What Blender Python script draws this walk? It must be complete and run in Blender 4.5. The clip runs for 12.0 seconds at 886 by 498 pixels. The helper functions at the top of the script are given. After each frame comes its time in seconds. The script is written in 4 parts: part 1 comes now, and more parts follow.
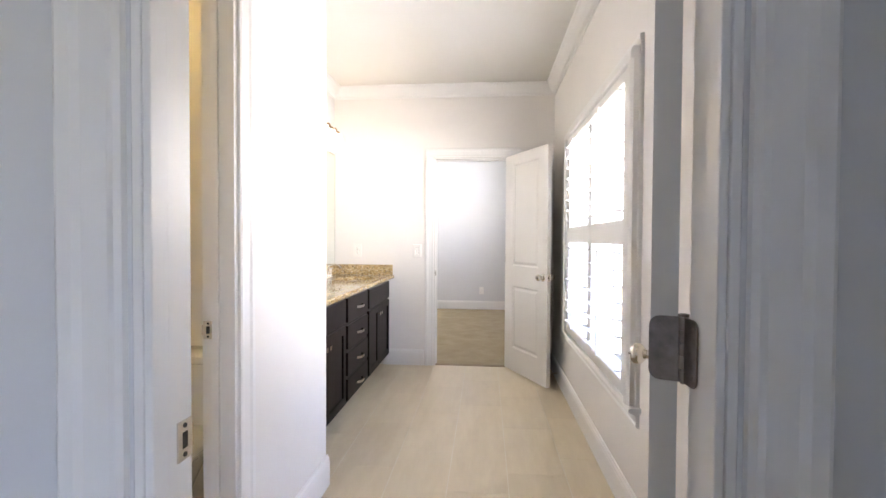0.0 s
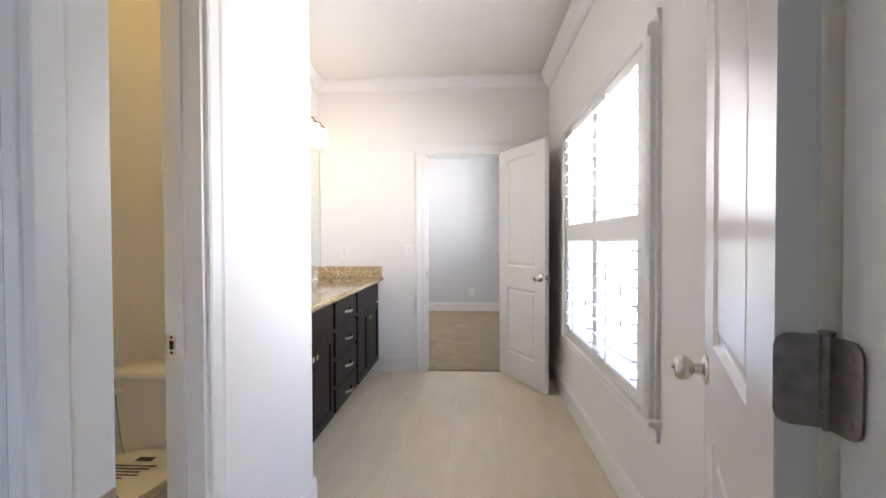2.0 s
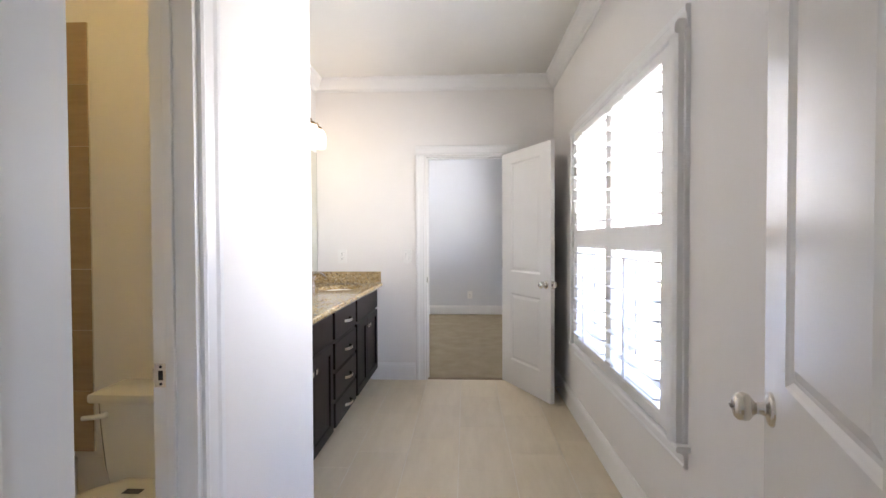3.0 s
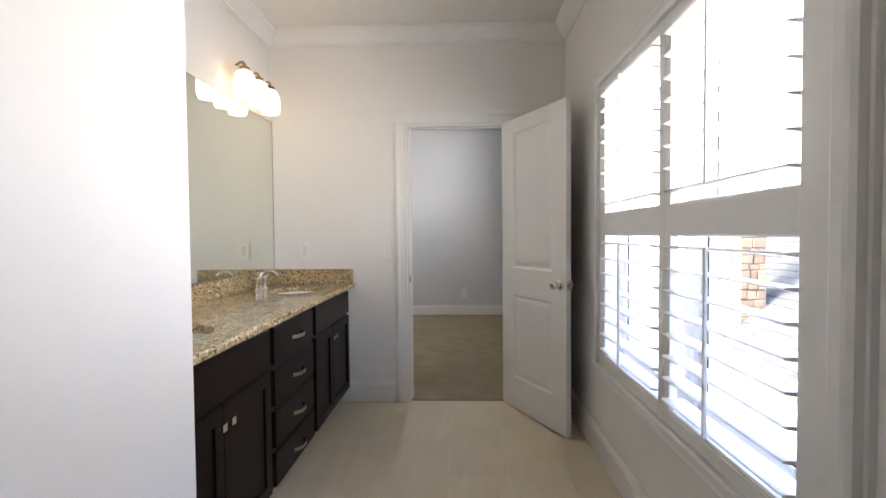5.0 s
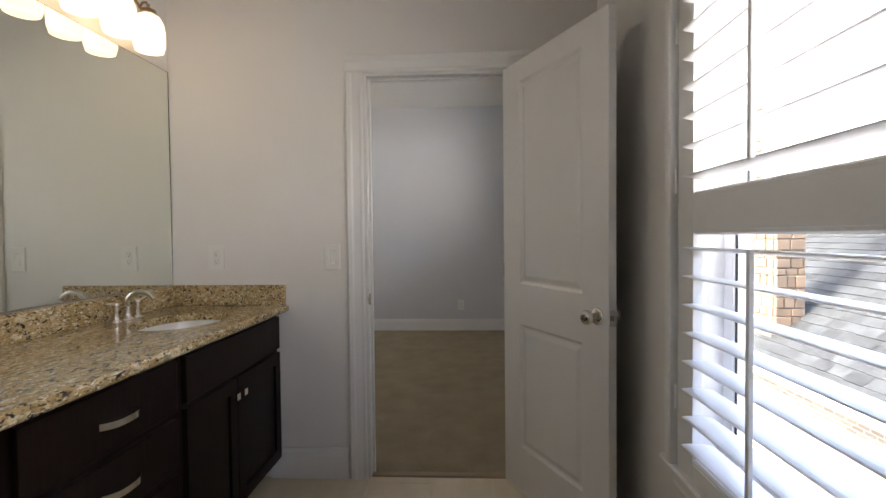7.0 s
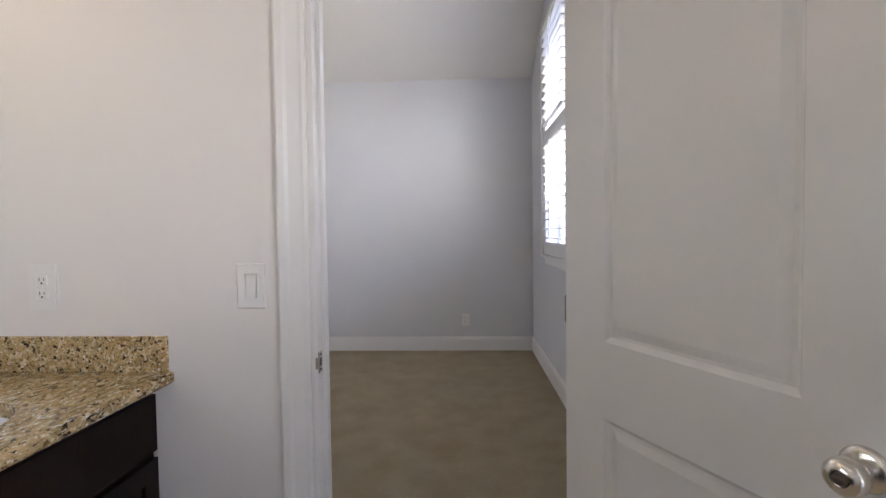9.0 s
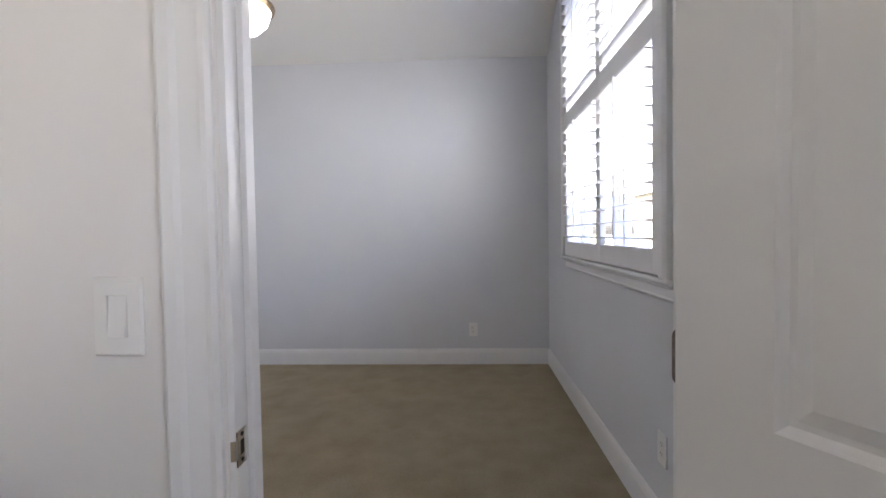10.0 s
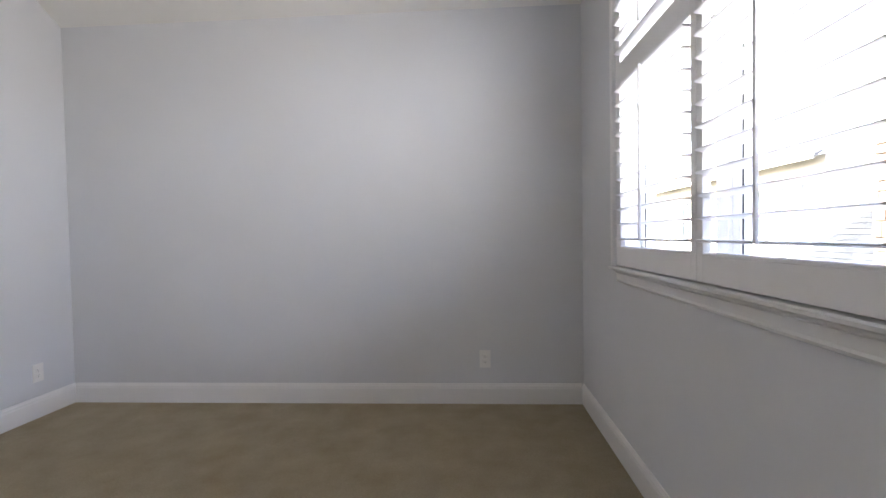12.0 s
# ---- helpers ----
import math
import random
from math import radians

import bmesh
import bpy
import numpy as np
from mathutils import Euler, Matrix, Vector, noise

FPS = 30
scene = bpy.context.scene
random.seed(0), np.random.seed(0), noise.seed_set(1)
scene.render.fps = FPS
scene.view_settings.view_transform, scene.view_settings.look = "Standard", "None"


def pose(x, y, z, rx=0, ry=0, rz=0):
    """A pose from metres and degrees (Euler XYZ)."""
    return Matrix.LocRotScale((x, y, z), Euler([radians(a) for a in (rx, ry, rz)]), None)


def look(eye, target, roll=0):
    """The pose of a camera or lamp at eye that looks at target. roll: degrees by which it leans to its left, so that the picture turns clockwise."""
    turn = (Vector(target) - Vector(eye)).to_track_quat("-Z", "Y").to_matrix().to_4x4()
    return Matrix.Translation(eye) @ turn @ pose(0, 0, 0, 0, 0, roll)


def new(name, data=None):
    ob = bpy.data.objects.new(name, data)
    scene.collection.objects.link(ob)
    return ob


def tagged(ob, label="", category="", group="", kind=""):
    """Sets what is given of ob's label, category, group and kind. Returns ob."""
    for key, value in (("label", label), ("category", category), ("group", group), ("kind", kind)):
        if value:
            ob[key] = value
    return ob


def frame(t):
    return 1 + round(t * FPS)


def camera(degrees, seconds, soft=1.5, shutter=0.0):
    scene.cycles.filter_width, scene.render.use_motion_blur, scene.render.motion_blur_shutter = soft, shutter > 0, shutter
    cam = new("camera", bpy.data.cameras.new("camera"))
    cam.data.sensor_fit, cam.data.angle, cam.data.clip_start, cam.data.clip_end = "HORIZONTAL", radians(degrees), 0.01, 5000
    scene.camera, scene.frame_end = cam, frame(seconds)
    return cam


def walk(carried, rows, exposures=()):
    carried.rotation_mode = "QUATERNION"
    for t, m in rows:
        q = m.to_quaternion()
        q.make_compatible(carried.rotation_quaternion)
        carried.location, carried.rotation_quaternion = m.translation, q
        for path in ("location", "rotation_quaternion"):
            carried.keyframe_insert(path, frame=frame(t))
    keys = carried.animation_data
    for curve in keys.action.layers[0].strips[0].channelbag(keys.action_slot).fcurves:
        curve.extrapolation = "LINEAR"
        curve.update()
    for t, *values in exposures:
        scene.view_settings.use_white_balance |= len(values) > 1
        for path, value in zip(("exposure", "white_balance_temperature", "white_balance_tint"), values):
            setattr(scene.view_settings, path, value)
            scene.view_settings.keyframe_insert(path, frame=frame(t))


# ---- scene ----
cam = camera(86.5, 12.0)
PATH = [
    (0, (0.087, 0.244, 1.252), (-0.094, 2.235, 1.209), 0.3),
    (0.5, (0.054, 0.355, 1.244), (-0.067, 2.351, 1.202), 0.2),
    (1, (0.038, 0.407, 1.243), (-0.093, 2.402, 1.203), -0.0),
    (1.5, (0.032, 0.429, 1.228), (-0.098, 2.424, 1.192), -0.1),
    (2, (0.019, 0.443, 1.239), (-0.103, 2.439, 1.201), -0.2),
    (2.5, (-0.022, 0.494, 1.272), (-0.134, 2.491, 1.231), -0.2),
    (3, (-0.057, 0.568, 1.284), (-0.152, 2.565, 1.244), -0.2),
    (3.2, (-0.066, 0.604, 1.286), (-0.15, 2.601, 1.24), -0.2),
    (5, (-0.035, 1.385, 1.241), (-0.107, 3.382, 1.18), -0.5),
    (5.5, (0.034, 1.654, 1.229), (-0.049, 3.652, 1.176), -0.6),
    (6, (0.05, 1.913, 1.232), (-0.036, 3.91, 1.179), -0.5),
    (6.5, (0.041, 2.186, 1.237), (-0.05, 4.184, 1.182), -0.5),
    (7, (0.088, 2.5, 1.231), (-0.010, 4.497, 1.177), -0.6),
    (7.2, (0.084, 2.61, 1.230), (-0.013, 4.608, 1.180), -0.6),
    (8.8, (0.001, 3.453, 1.278), (-0.079, 5.45, 1.206), -0.6),
    (9, (0.002, 3.572, 1.273), (-0.086, 5.569, 1.204), -0.7),
    (9.5, (-0.03, 3.861, 1.264), (-0.124, 5.858, 1.195), -0.7),
    (10, (-0.034, 4.132, 1.255), (-0.135, 6.129, 1.19), -0.9),
    (10.5, (-0.019, 4.443, 1.244), (-0.116, 6.44, 1.183), -0.7),
    (11, (-0.054, 4.691, 1.239), (-0.154, 6.688, 1.18), -0.8),
    (11.5, (-0.077, 4.926, 1.234), (-0.185, 6.922, 1.179), -1.0),
    (12, (-0.07, 5.141, 1.254), (-0.191, 7.137, 1.197), -1.0),
]
EXPOSURE = [(0, 6.62, 6900, 15), (1.5, 6.38, 6750, 14), (3.2, 6.13, 6550, 14), (5, 5.55, 6850, 13), (5.5, 5.37, 7050, 13), (7, 4.85, 7150, 13),
            (9, 5.40, 6600, 16), (9.5, 5.40, 6500, 16), (10, 5.38, 6400, 15), (10.5, 5.33, 6350, 14), (11, 5.38, 6400, 14), (12, 5.38, 6650, 14)]
walk(cam, [(t, look(e, g, r)) for t, e, g, r in PATH], EXPOSURE)

# ---------------------------------------------------------------- daylight
SUN_EL, SUN_AZ = 48, -100          # the sun stands behind the house, on its -x side
world = bpy.data.worlds.new("world")
scene.world = world
world.use_nodes = True
_sky = world.node_tree.nodes.new("ShaderNodeTexSky")
_sky.sky_type, _sky.sun_disc = "NISHITA", False
_sky.sun_elevation, _sky.sun_rotation = radians(SUN_EL), radians(SUN_AZ)
_sky.air_density, _sky.dust_density, _sky.ozone_density = 0.7, 6.0, 0.5
_bg = world.node_tree.nodes["Background"]
world.node_tree.links.new(_sky.outputs[0], _bg.inputs[0])
_bg.inputs[1].default_value = 0.15
sun = new("sun", bpy.data.lights.new("sun", "SUN"))
sun.data.energy, sun.data.angle, sun.data.color = 0.7, radians(12), (1, 0.97, 0.92)
_d = Vector((math.sin(radians(SUN_AZ)) * math.cos(radians(SUN_EL)),
             math.cos(radians(SUN_AZ)) * math.cos(radians(SUN_EL)), math.sin(radians(SUN_EL))))
sun.matrix_world = look(_d * 30, (0, 0, 0))
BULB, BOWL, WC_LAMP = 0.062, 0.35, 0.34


def sky_fill_lamp(name, y0, y1, z0, z1, watts):
    """An added lamp that boosts the sky's light in the upper part of a window's opening, outside the glass."""
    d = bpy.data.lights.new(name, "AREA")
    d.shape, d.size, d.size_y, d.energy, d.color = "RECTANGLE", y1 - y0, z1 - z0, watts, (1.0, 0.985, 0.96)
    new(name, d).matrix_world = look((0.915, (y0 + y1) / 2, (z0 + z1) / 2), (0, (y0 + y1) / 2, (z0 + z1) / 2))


# fill lamps added to brighten the rooms beyond what the sky gives
sky_fill_lamp("sky_fill_bathroom", 2.38, 3.86, 1.30, 2.02, 0.85)
sky_fill_lamp("sky_fill_carpet_room", 5.99, 7.66, 1.50, 2.55, 1.1)
sky_fill_lamp("sky_fill_bedroom", -1.36, -0.76, 1.2, 1.99, 0.12)


# ---------------------------------------------------------------- materials
def mat(name, color, rough=0.6, metal=0.0, vary=0.04, scale=6.0, bump=0.0, bscale=200.0, spec=0.5, emit=0.0,
        color2=None, random_part=0.0):
    """A plain surface with two scales of variation: blotches in colour and roughness, and a fine relief."""
    m = bpy.data.materials.new(name)
    m.use_nodes = True
    nt = m.node_tree
    b = nt.nodes["Principled BSDF"]
    b.inputs["Roughness"].default_value, b.inputs["Metallic"].default_value = rough, metal
    b.inputs["Specular IOR Level"].default_value = spec
    geo = nt.nodes.new("ShaderNodeNewGeometry")
    n1 = nt.nodes.new("ShaderNodeTexNoise")
    n1.inputs["Scale"].default_value, n1.inputs["Detail"].default_value = scale, 6
    nt.links.new(geo.outputs["Position"], n1.inputs["Vector"])
    mix = nt.nodes.new("ShaderNodeMix")
    mix.data_type = "RGBA"
    c2 = color2 or tuple(max(0, c * (1 - 2.2 * vary)) for c in color)
    c1 = color if color2 else tuple(min(1, c * (1 + vary)) for c in color)
    mix.inputs[6].default_value, mix.inputs[7].default_value = (*c1, 1), (*c2, 1)
    ramp = nt.nodes.new("ShaderNodeMapRange")
    ramp.inputs[1].default_value, ramp.inputs[2].default_value = 0.3, 0.7
    nt.links.new(n1.outputs[0], ramp.inputs[0])
    nt.links.new(ramp.outputs[0], mix.inputs[0])
    out = mix.outputs[2]
    if random_part:
        info, hsv = nt.nodes.new("ShaderNodeObjectInfo"), nt.nodes.new("ShaderNodeHueSaturation")
        r = nt.nodes.new("ShaderNodeMapRange")
        r.inputs[3].default_value, r.inputs[4].default_value = 1 - random_part, 1 + random_part
        nt.links.new(info.outputs["Random"], r.inputs[0])
        nt.links.new(r.outputs[0], hsv.inputs["Value"])
        nt.links.new(out, hsv.inputs["Color"])
        out = hsv.outputs[0]
    nt.links.new(out, b.inputs["Base Color"])
    rr = nt.nodes.new("ShaderNodeMapRange")
    rr.inputs[3].default_value, rr.inputs[4].default_value = max(0.02, rough * 0.88), min(1, rough * 1.12)
    nt.links.new(n1.outputs[0], rr.inputs[0])
    nt.links.new(rr.outputs[0], b.inputs["Roughness"])
    if bump:
        n2, bp = nt.nodes.new("ShaderNodeTexNoise"), nt.nodes.new("ShaderNodeBump")
        n2.inputs["Scale"].default_value, n2.inputs["Detail"].default_value = bscale, 4
        nt.links.new(geo.outputs["Position"], n2.inputs["Vector"])
        bp.inputs["Strength"].default_value, bp.inputs["Distance"].default_value = bump, 0.002
        nt.links.new(n2.outputs[0], bp.inputs["Height"])
        nt.links.new(bp.outputs[0], b.inputs["Normal"])
    if emit:
        b.inputs["Emission Color"].default_value, b.inputs["Emission Strength"].default_value = (*color, 1), emit
    return m


def granite():
    m = mat("granite", (0.55, 0.40, 0.20), 0.08, vary=0.1, scale=9, color2=(0.36, 0.245, 0.105))
    nt = m.node_tree
    b = nt.nodes["Principled BSDF"]
    base = b.inputs["Base Color"].links[0].from_socket
    geo = [n for n in nt.nodes if n.type == "NEW_GEOMETRY"][0]
    warp = nt.nodes.new("ShaderNodeMapping")
    warp.inputs["Rotation"].default_value, warp.inputs["Scale"].default_value = (0.5, 0.3, 0.75), (1, 0.5, 1)
    nt.links.new(geo.outputs["Position"], warp.inputs["Vector"])
    # cream crystals, olive patches, black mica in streaks, brown garnet, white quartz
    for scale, lo, hi, col in ((62, 0.52, 0.60, (0.66, 0.55, 0.35)), (46, 0.58, 0.66, (0.30, 0.25, 0.13)), (92, 0.575, 0.62, (0.03, 0.026, 0.02)),
                               (150, 0.58, 0.64, (0.17, 0.095, 0.04)), (140, 0.61, 0.65, (0.84, 0.80, 0.70)), (230, 0.61, 0.65, (0.05, 0.04, 0.03))):
        n, r, mx = (nt.nodes.new("ShaderNodeTexNoise"), nt.nodes.new("ShaderNodeMapRange"),
                    nt.nodes.new("ShaderNodeMix"))
        n.noise_dimensions = "4D"
        n.inputs["W"].default_value = scale
        n.inputs["Scale"].default_value, n.inputs["Detail"].default_value = scale, 3
        n.inputs["Distortion"].default_value = 0.6
        nt.links.new(warp.outputs[0], n.inputs["Vector"])
        r.inputs[1].default_value, r.inputs[2].default_value = lo, hi
        nt.links.new(n.outputs[0], r.inputs[0])
        mx.data_type = "RGBA"
        mx.inputs[7].default_value = (*col, 1)
        nt.links.new(base, mx.inputs[6])
        nt.links.new(r.outputs[0], mx.inputs[0])
        base = mx.outputs[2]
    nt.links.new(base, b.inputs["Base Color"])
    return m


def streaked(name, c1, c2, rough, stretch, scale, random_part=0.0):
    """A surface whose grain runs along one axis: linen tile, stained wood, brushed nickel."""
    m = mat(name, c1, rough, color2=c2, scale=scale, random_part=random_part)
    nt = m.node_tree
    n1 = [n for n in nt.nodes if n.type == "TEX_NOISE"][0]
    geo = [n for n in nt.nodes if n.type == "NEW_GEOMETRY"][0]
    mp = nt.nodes.new("ShaderNodeMapping")
    mp.inputs["Scale"].default_value = stretch
    nt.links.new(geo.outputs["Position"], mp.inputs["Vector"])
    nt.links.new(mp.outputs[0], n1.inputs["Vector"])
    n1.inputs["Roughness"].default_value = 0.65
    return m


def carpet_material():
    m = mat("carpet", (0.55, 0.475, 0.335), 0.95, color2=(0.465, 0.385, 0.262), scale=5.0, bump=1.0, bscale=420, spec=0.1)
    nt = m.node_tree
    [n for n in nt.nodes if n.type == "BUMP"][0].inputs["Distance"].default_value = 0.012
    b = nt.nodes["Principled BSDF"]
    geo = [n for n in nt.nodes if n.type == "NEW_GEOMETRY"][0]
    base = b.inputs["Base Color"].links[0].from_socket
    n, r, mx = nt.nodes.new("ShaderNodeTexNoise"), nt.nodes.new("ShaderNodeMapRange"), nt.nodes.new("ShaderNodeMix")
    n.inputs["Scale"].default_value, n.inputs["Detail"].default_value = 260, 2
    nt.links.new(geo.outputs["Position"], n.inputs["Vector"])
    r.inputs[1].default_value, r.inputs[2].default_value, r.inputs[4].default_value = 0.35, 0.75, 0.55
    nt.links.new(n.outputs[0], r.inputs[0])
    mx.data_type, mx.blend_type = "RGBA", "MULTIPLY"
    mx.inputs[7].default_value = (0.62, 0.59, 0.55, 1)
    nt.links.new(base, mx.inputs[6])
    nt.links.new(r.outputs[0], mx.inputs[0])
    nt.links.new(mx.outputs[2], b.inputs["Base Color"])
    return m


def glass_material():
    m = bpy.data.materials.new("window_glass")
    m.use_nodes = True
    b = m.node_tree.nodes["Principled BSDF"]
    b.inputs["Transmission Weight"].default_value, b.inputs["Roughness"].default_value = 1.0, 0.0
    b.inputs["IOR"].default_value = 1.05
    return m


# two wall tones, set apart partly to carry the rooms' unlike light
BATH = mat("bathroom_paint", (0.80, 0.778, 0.76), 0.6, vary=0.012, scale=1.3, bump=0.05, bscale=420)
WALL = mat("wall_paint", (0.672, 0.682, 0.702), 0.62, vary=0.012, scale=1.3, bump=0.05, bscale=420)
CEIL = mat("ceiling_paint", (0.80, 0.79, 0.76), 0.8, vary=0.012, scale=1.1, bump=0.06, bscale=300)
TRIM = mat("trim_paint", (0.81, 0.805, 0.80), 0.32, vary=0.006, scale=0.7)
DOOR = mat("door_paint", (0.81, 0.80, 0.79), 0.25, vary=0.015, scale=2.0, bump=0.06, bscale=140)
SHUT = mat("shutter_paint", (0.82, 0.815, 0.81), 0.35, vary=0.015, scale=4)
WOOD = streaked("espresso_wood", (0.014, 0.008, 0.0065), (0.008, 0.0045, 0.004), 0.36, (14, 14, 1.2), 6)
WOOD.node_tree.nodes["Principled BSDF"].inputs["Specular IOR Level"].default_value = 0.1
KICK = mat("toe_kick", (0.012, 0.009, 0.008), 0.6)
GRAN = granite()
PORC = mat("porcelain", (0.82, 0.81, 0.78), 0.08, vary=0.01)
NICK = mat("brushed_nickel", (0.74, 0.70, 0.64), 0.22, 1.0, vary=0.05, scale=40)
HINGE = mat("pewter_steel", (0.28, 0.245, 0.225), 0.36, 1.0, vary=0.12, scale=60)
BRONZE = mat("antique_brass", (0.36, 0.27, 0.17), 0.3, 1.0, vary=0.1, scale=50)
# black for shade in holes and gaps, for screw heads and the mirror's edge
DARK = mat("shade_and_edge_black", (0.015, 0.014, 0.013), 0.6)
PLASTIC = mat("white_plastic", (0.82, 0.81, 0.79), 0.3, vary=0.01)
TILE = streaked("linen_tile", (0.69, 0.60, 0.45), (0.62, 0.53, 0.385), 0.3, (3.2, 0.6, 3.2), 4, 0.03)
GROUT = mat("grout", (0.74, 0.69, 0.60), 0.9, bump=0.2)
CARPET = carpet_material()
SHOWER = streaked("shower_tile", (0.40, 0.29, 0.18), (0.33, 0.235, 0.145), 0.3, (1, 9, 9), 5, 0.05)
GLASS = glass_material()
MIRROR = mat("mirror", (0.84, 0.87, 0.81), 0.01, 1.0, vary=0.0)
VINYL = mat("white_vinyl", (0.82, 0.82, 0.82), 0.4)
GASKET = mat("black_gasket", (0.02, 0.02, 0.022), 0.6)
GLOBE = mat("lit_opal_glass", (1.0, 0.80, 0.55), 0.3, emit=BULB, vary=0.0)
BOWLM = mat("lit_alabaster_glass", (1.0, 0.93, 0.82), 0.3, emit=BOWL, vary=0.0)
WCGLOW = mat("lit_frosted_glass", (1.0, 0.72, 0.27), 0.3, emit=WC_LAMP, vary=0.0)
SHINGLE = mat("asphalt_shingle", (0.03, 0.034, 0.04), 0.9, vary=0.2, scale=5, bump=0.5, bscale=150, random_part=0.22)
STONE = mat("field_stone", (0.09, 0.066, 0.045), 0.85, color2=(0.065, 0.053, 0.042), scale=3, bump=0.6, bscale=30, random_part=0.3)
MORTAR = mat("mortar", (0.16, 0.145, 0.125), 0.9, bump=0.3)
SIDING = mat("pale_siding", (0.22, 0.215, 0.205), 0.7, vary=0.06, scale=3)
GRASS = mat("lawn", (0.10, 0.10, 0.05), 0.95, color2=(0.07, 0.075, 0.035), scale=0.6, bump=0.8, bscale=40)
PANE = mat("dark_window_pane", (0.03, 0.036, 0.042), 0.2, spec=0.1)
LIDINK = mat("printed_ink", (0.05, 0.055, 0.08), 0.6)


# ---------------------------------------------------------------- shapes
def bx(bm, x0, x1, y0, y1, z0, z1, bev=0.0):
    v = [bm.verts.new((x, y, z)) for x in (x0, x1) for y in (y0, y1) for z in (z0, z1)]
    fs = [bm.faces.new([v[i] for i in q]) for q in
          ((0, 1, 3, 2), (4, 6, 7, 5), (0, 4, 5, 1), (2, 3, 7, 6), (0, 2, 6, 4), (1, 5, 7, 3))]
    if bev:
        es = list({e for f in fs for e in f.edges})
        bmesh.ops.bevel(bm, geom=es, offset=bev, segments=2, affect="EDGES", profile=0.5)
    return bm


def prof(bm, pts, axis, a, b):
    """A closed outline of (u, v) drawn out from a to b along axis: x has (y, z), y has (x, z), z has (x, y)."""
    put = {"x": lambda p, s: (s, p[0], p[1]), "y": lambda p, s: (p[0], s, p[1]), "z": lambda p, s: (p[0], p[1], s)}[axis]
    r0, r1 = [bm.verts.new(put(p, a)) for p in pts], [bm.verts.new(put(p, b)) for p in pts]
    n = len(pts)
    for i in range(n):
        bm.faces.new((r0[i], r0[(i + 1) % n], r1[(i + 1) % n], r1[i]))
    bm.faces.new(r0[::-1]), bm.faces.new(r1)
    return bm


def lathe(bm, pts, seg=24, m=None, squash=(1, 1), caps=True):
    """A turned shape from (radius, height) pairs round z, then laid by m."""
    m = m or Matrix()
    rings = []
    for r, z in pts:
        rings.append([bm.verts.new(m @ Vector((squash[0] * r * math.cos(2 * math.pi * i / seg),
                                               squash[1] * r * math.sin(2 * math.pi * i / seg), z))) for i in range(seg)])
    for a, b in zip(rings, rings[1:]):
        for i in range(seg):
            bm.faces.new((a[i], a[(i + 1) % seg], b[(i + 1) % seg], b[i]))
    if caps:
        bm.faces.new(rings[0][::-1]), bm.faces.new(rings[-1])
    return bm


def tube(bm, pts, r, seg=10):
    pts = [Vector(p) for p in pts]
    rad = r if isinstance(r, (list, tuple)) else [r] * len(pts)
    rings = []
    for i, p in enumerate(pts):
        t = (pts[min(i + 1, len(pts) - 1)] - pts[max(i - 1, 0)]).normalized()
        q = t.to_track_quat("Z", "Y")
        rings.append([bm.verts.new(p + q @ Vector((rad[i] * math.cos(2 * math.pi * k / seg),
                                                   rad[i] * math.sin(2 * math.pi * k / seg), 0))) for k in range(seg)])
    for a, b in zip(rings, rings[1:]):
        for k in range(seg):
            bm.faces.new((a[k], a[(k + 1) % seg], b[(k + 1) % seg], b[k]))
    bm.faces.new(rings[0][::-1]), bm.faces.new(rings[-1])
    return bm


def mesh(name, bm, material, smooth=False):
    bmesh.ops.recalc_face_normals(bm, faces=bm.faces[:])
    me = bpy.data.meshes.new(name)
    bm.to_mesh(me)
    bm.free()
    me.materials.append(material)
    if smooth:
        me.shade_smooth()
        me.set_sharp_from_angle(angle=radians(38))
    return me


def thing(name, m, label, category, group="", kind=""):
    ob = new(name)
    ob.empty_display_size = 0.05
    ob.matrix_basis = m
    return tagged(ob, label, category, group, kind)


def part(name, bm, material, parent, label="", smooth=False):
    ob = new(name, mesh(name, bm, material, smooth))
    ob.parent = parent
    return tagged(ob, label)


def setting(name, bm, material, label="", smooth=False):
    return tagged(new(name, mesh(name, bm, material, smooth)), label, kind="structure")


def B(*a, bev=0.0):
    return bx(bmesh.new(), *a, bev=bev)


def wall_x(bm, x0, x1, y0, y1, z0, z1, holes=()):
    """A wall that runs along y, with holes (ya, yb, za, zb) through it."""
    at = y0
    for ya, yb, za, zb in sorted(holes):
        bx(bm, x0, x1, at, ya, z0, z1)
        if za > z0:
            bx(bm, x0, x1, ya, yb, z0, za)
        bx(bm, x0, x1, ya, yb, zb, z1)
        at = yb
    bx(bm, x0, x1, at, y1, z0, z1)
    return bm


def wall_y(bm, y0, y1, x0, x1, z0, z1, holes=()):
    at = x0
    for xa, xb, za, zb in sorted(holes):
        bx(bm, at, xa, y0, y1, z0, z1)
        if za > z0:
            bx(bm, xa, xb, y0, y1, z0, za)
        bx(bm, xa, xb, y0, y1, zb, z1)
        at = xb
    bx(bm, at, x1, y0, y1, z0, z1)
    return bm


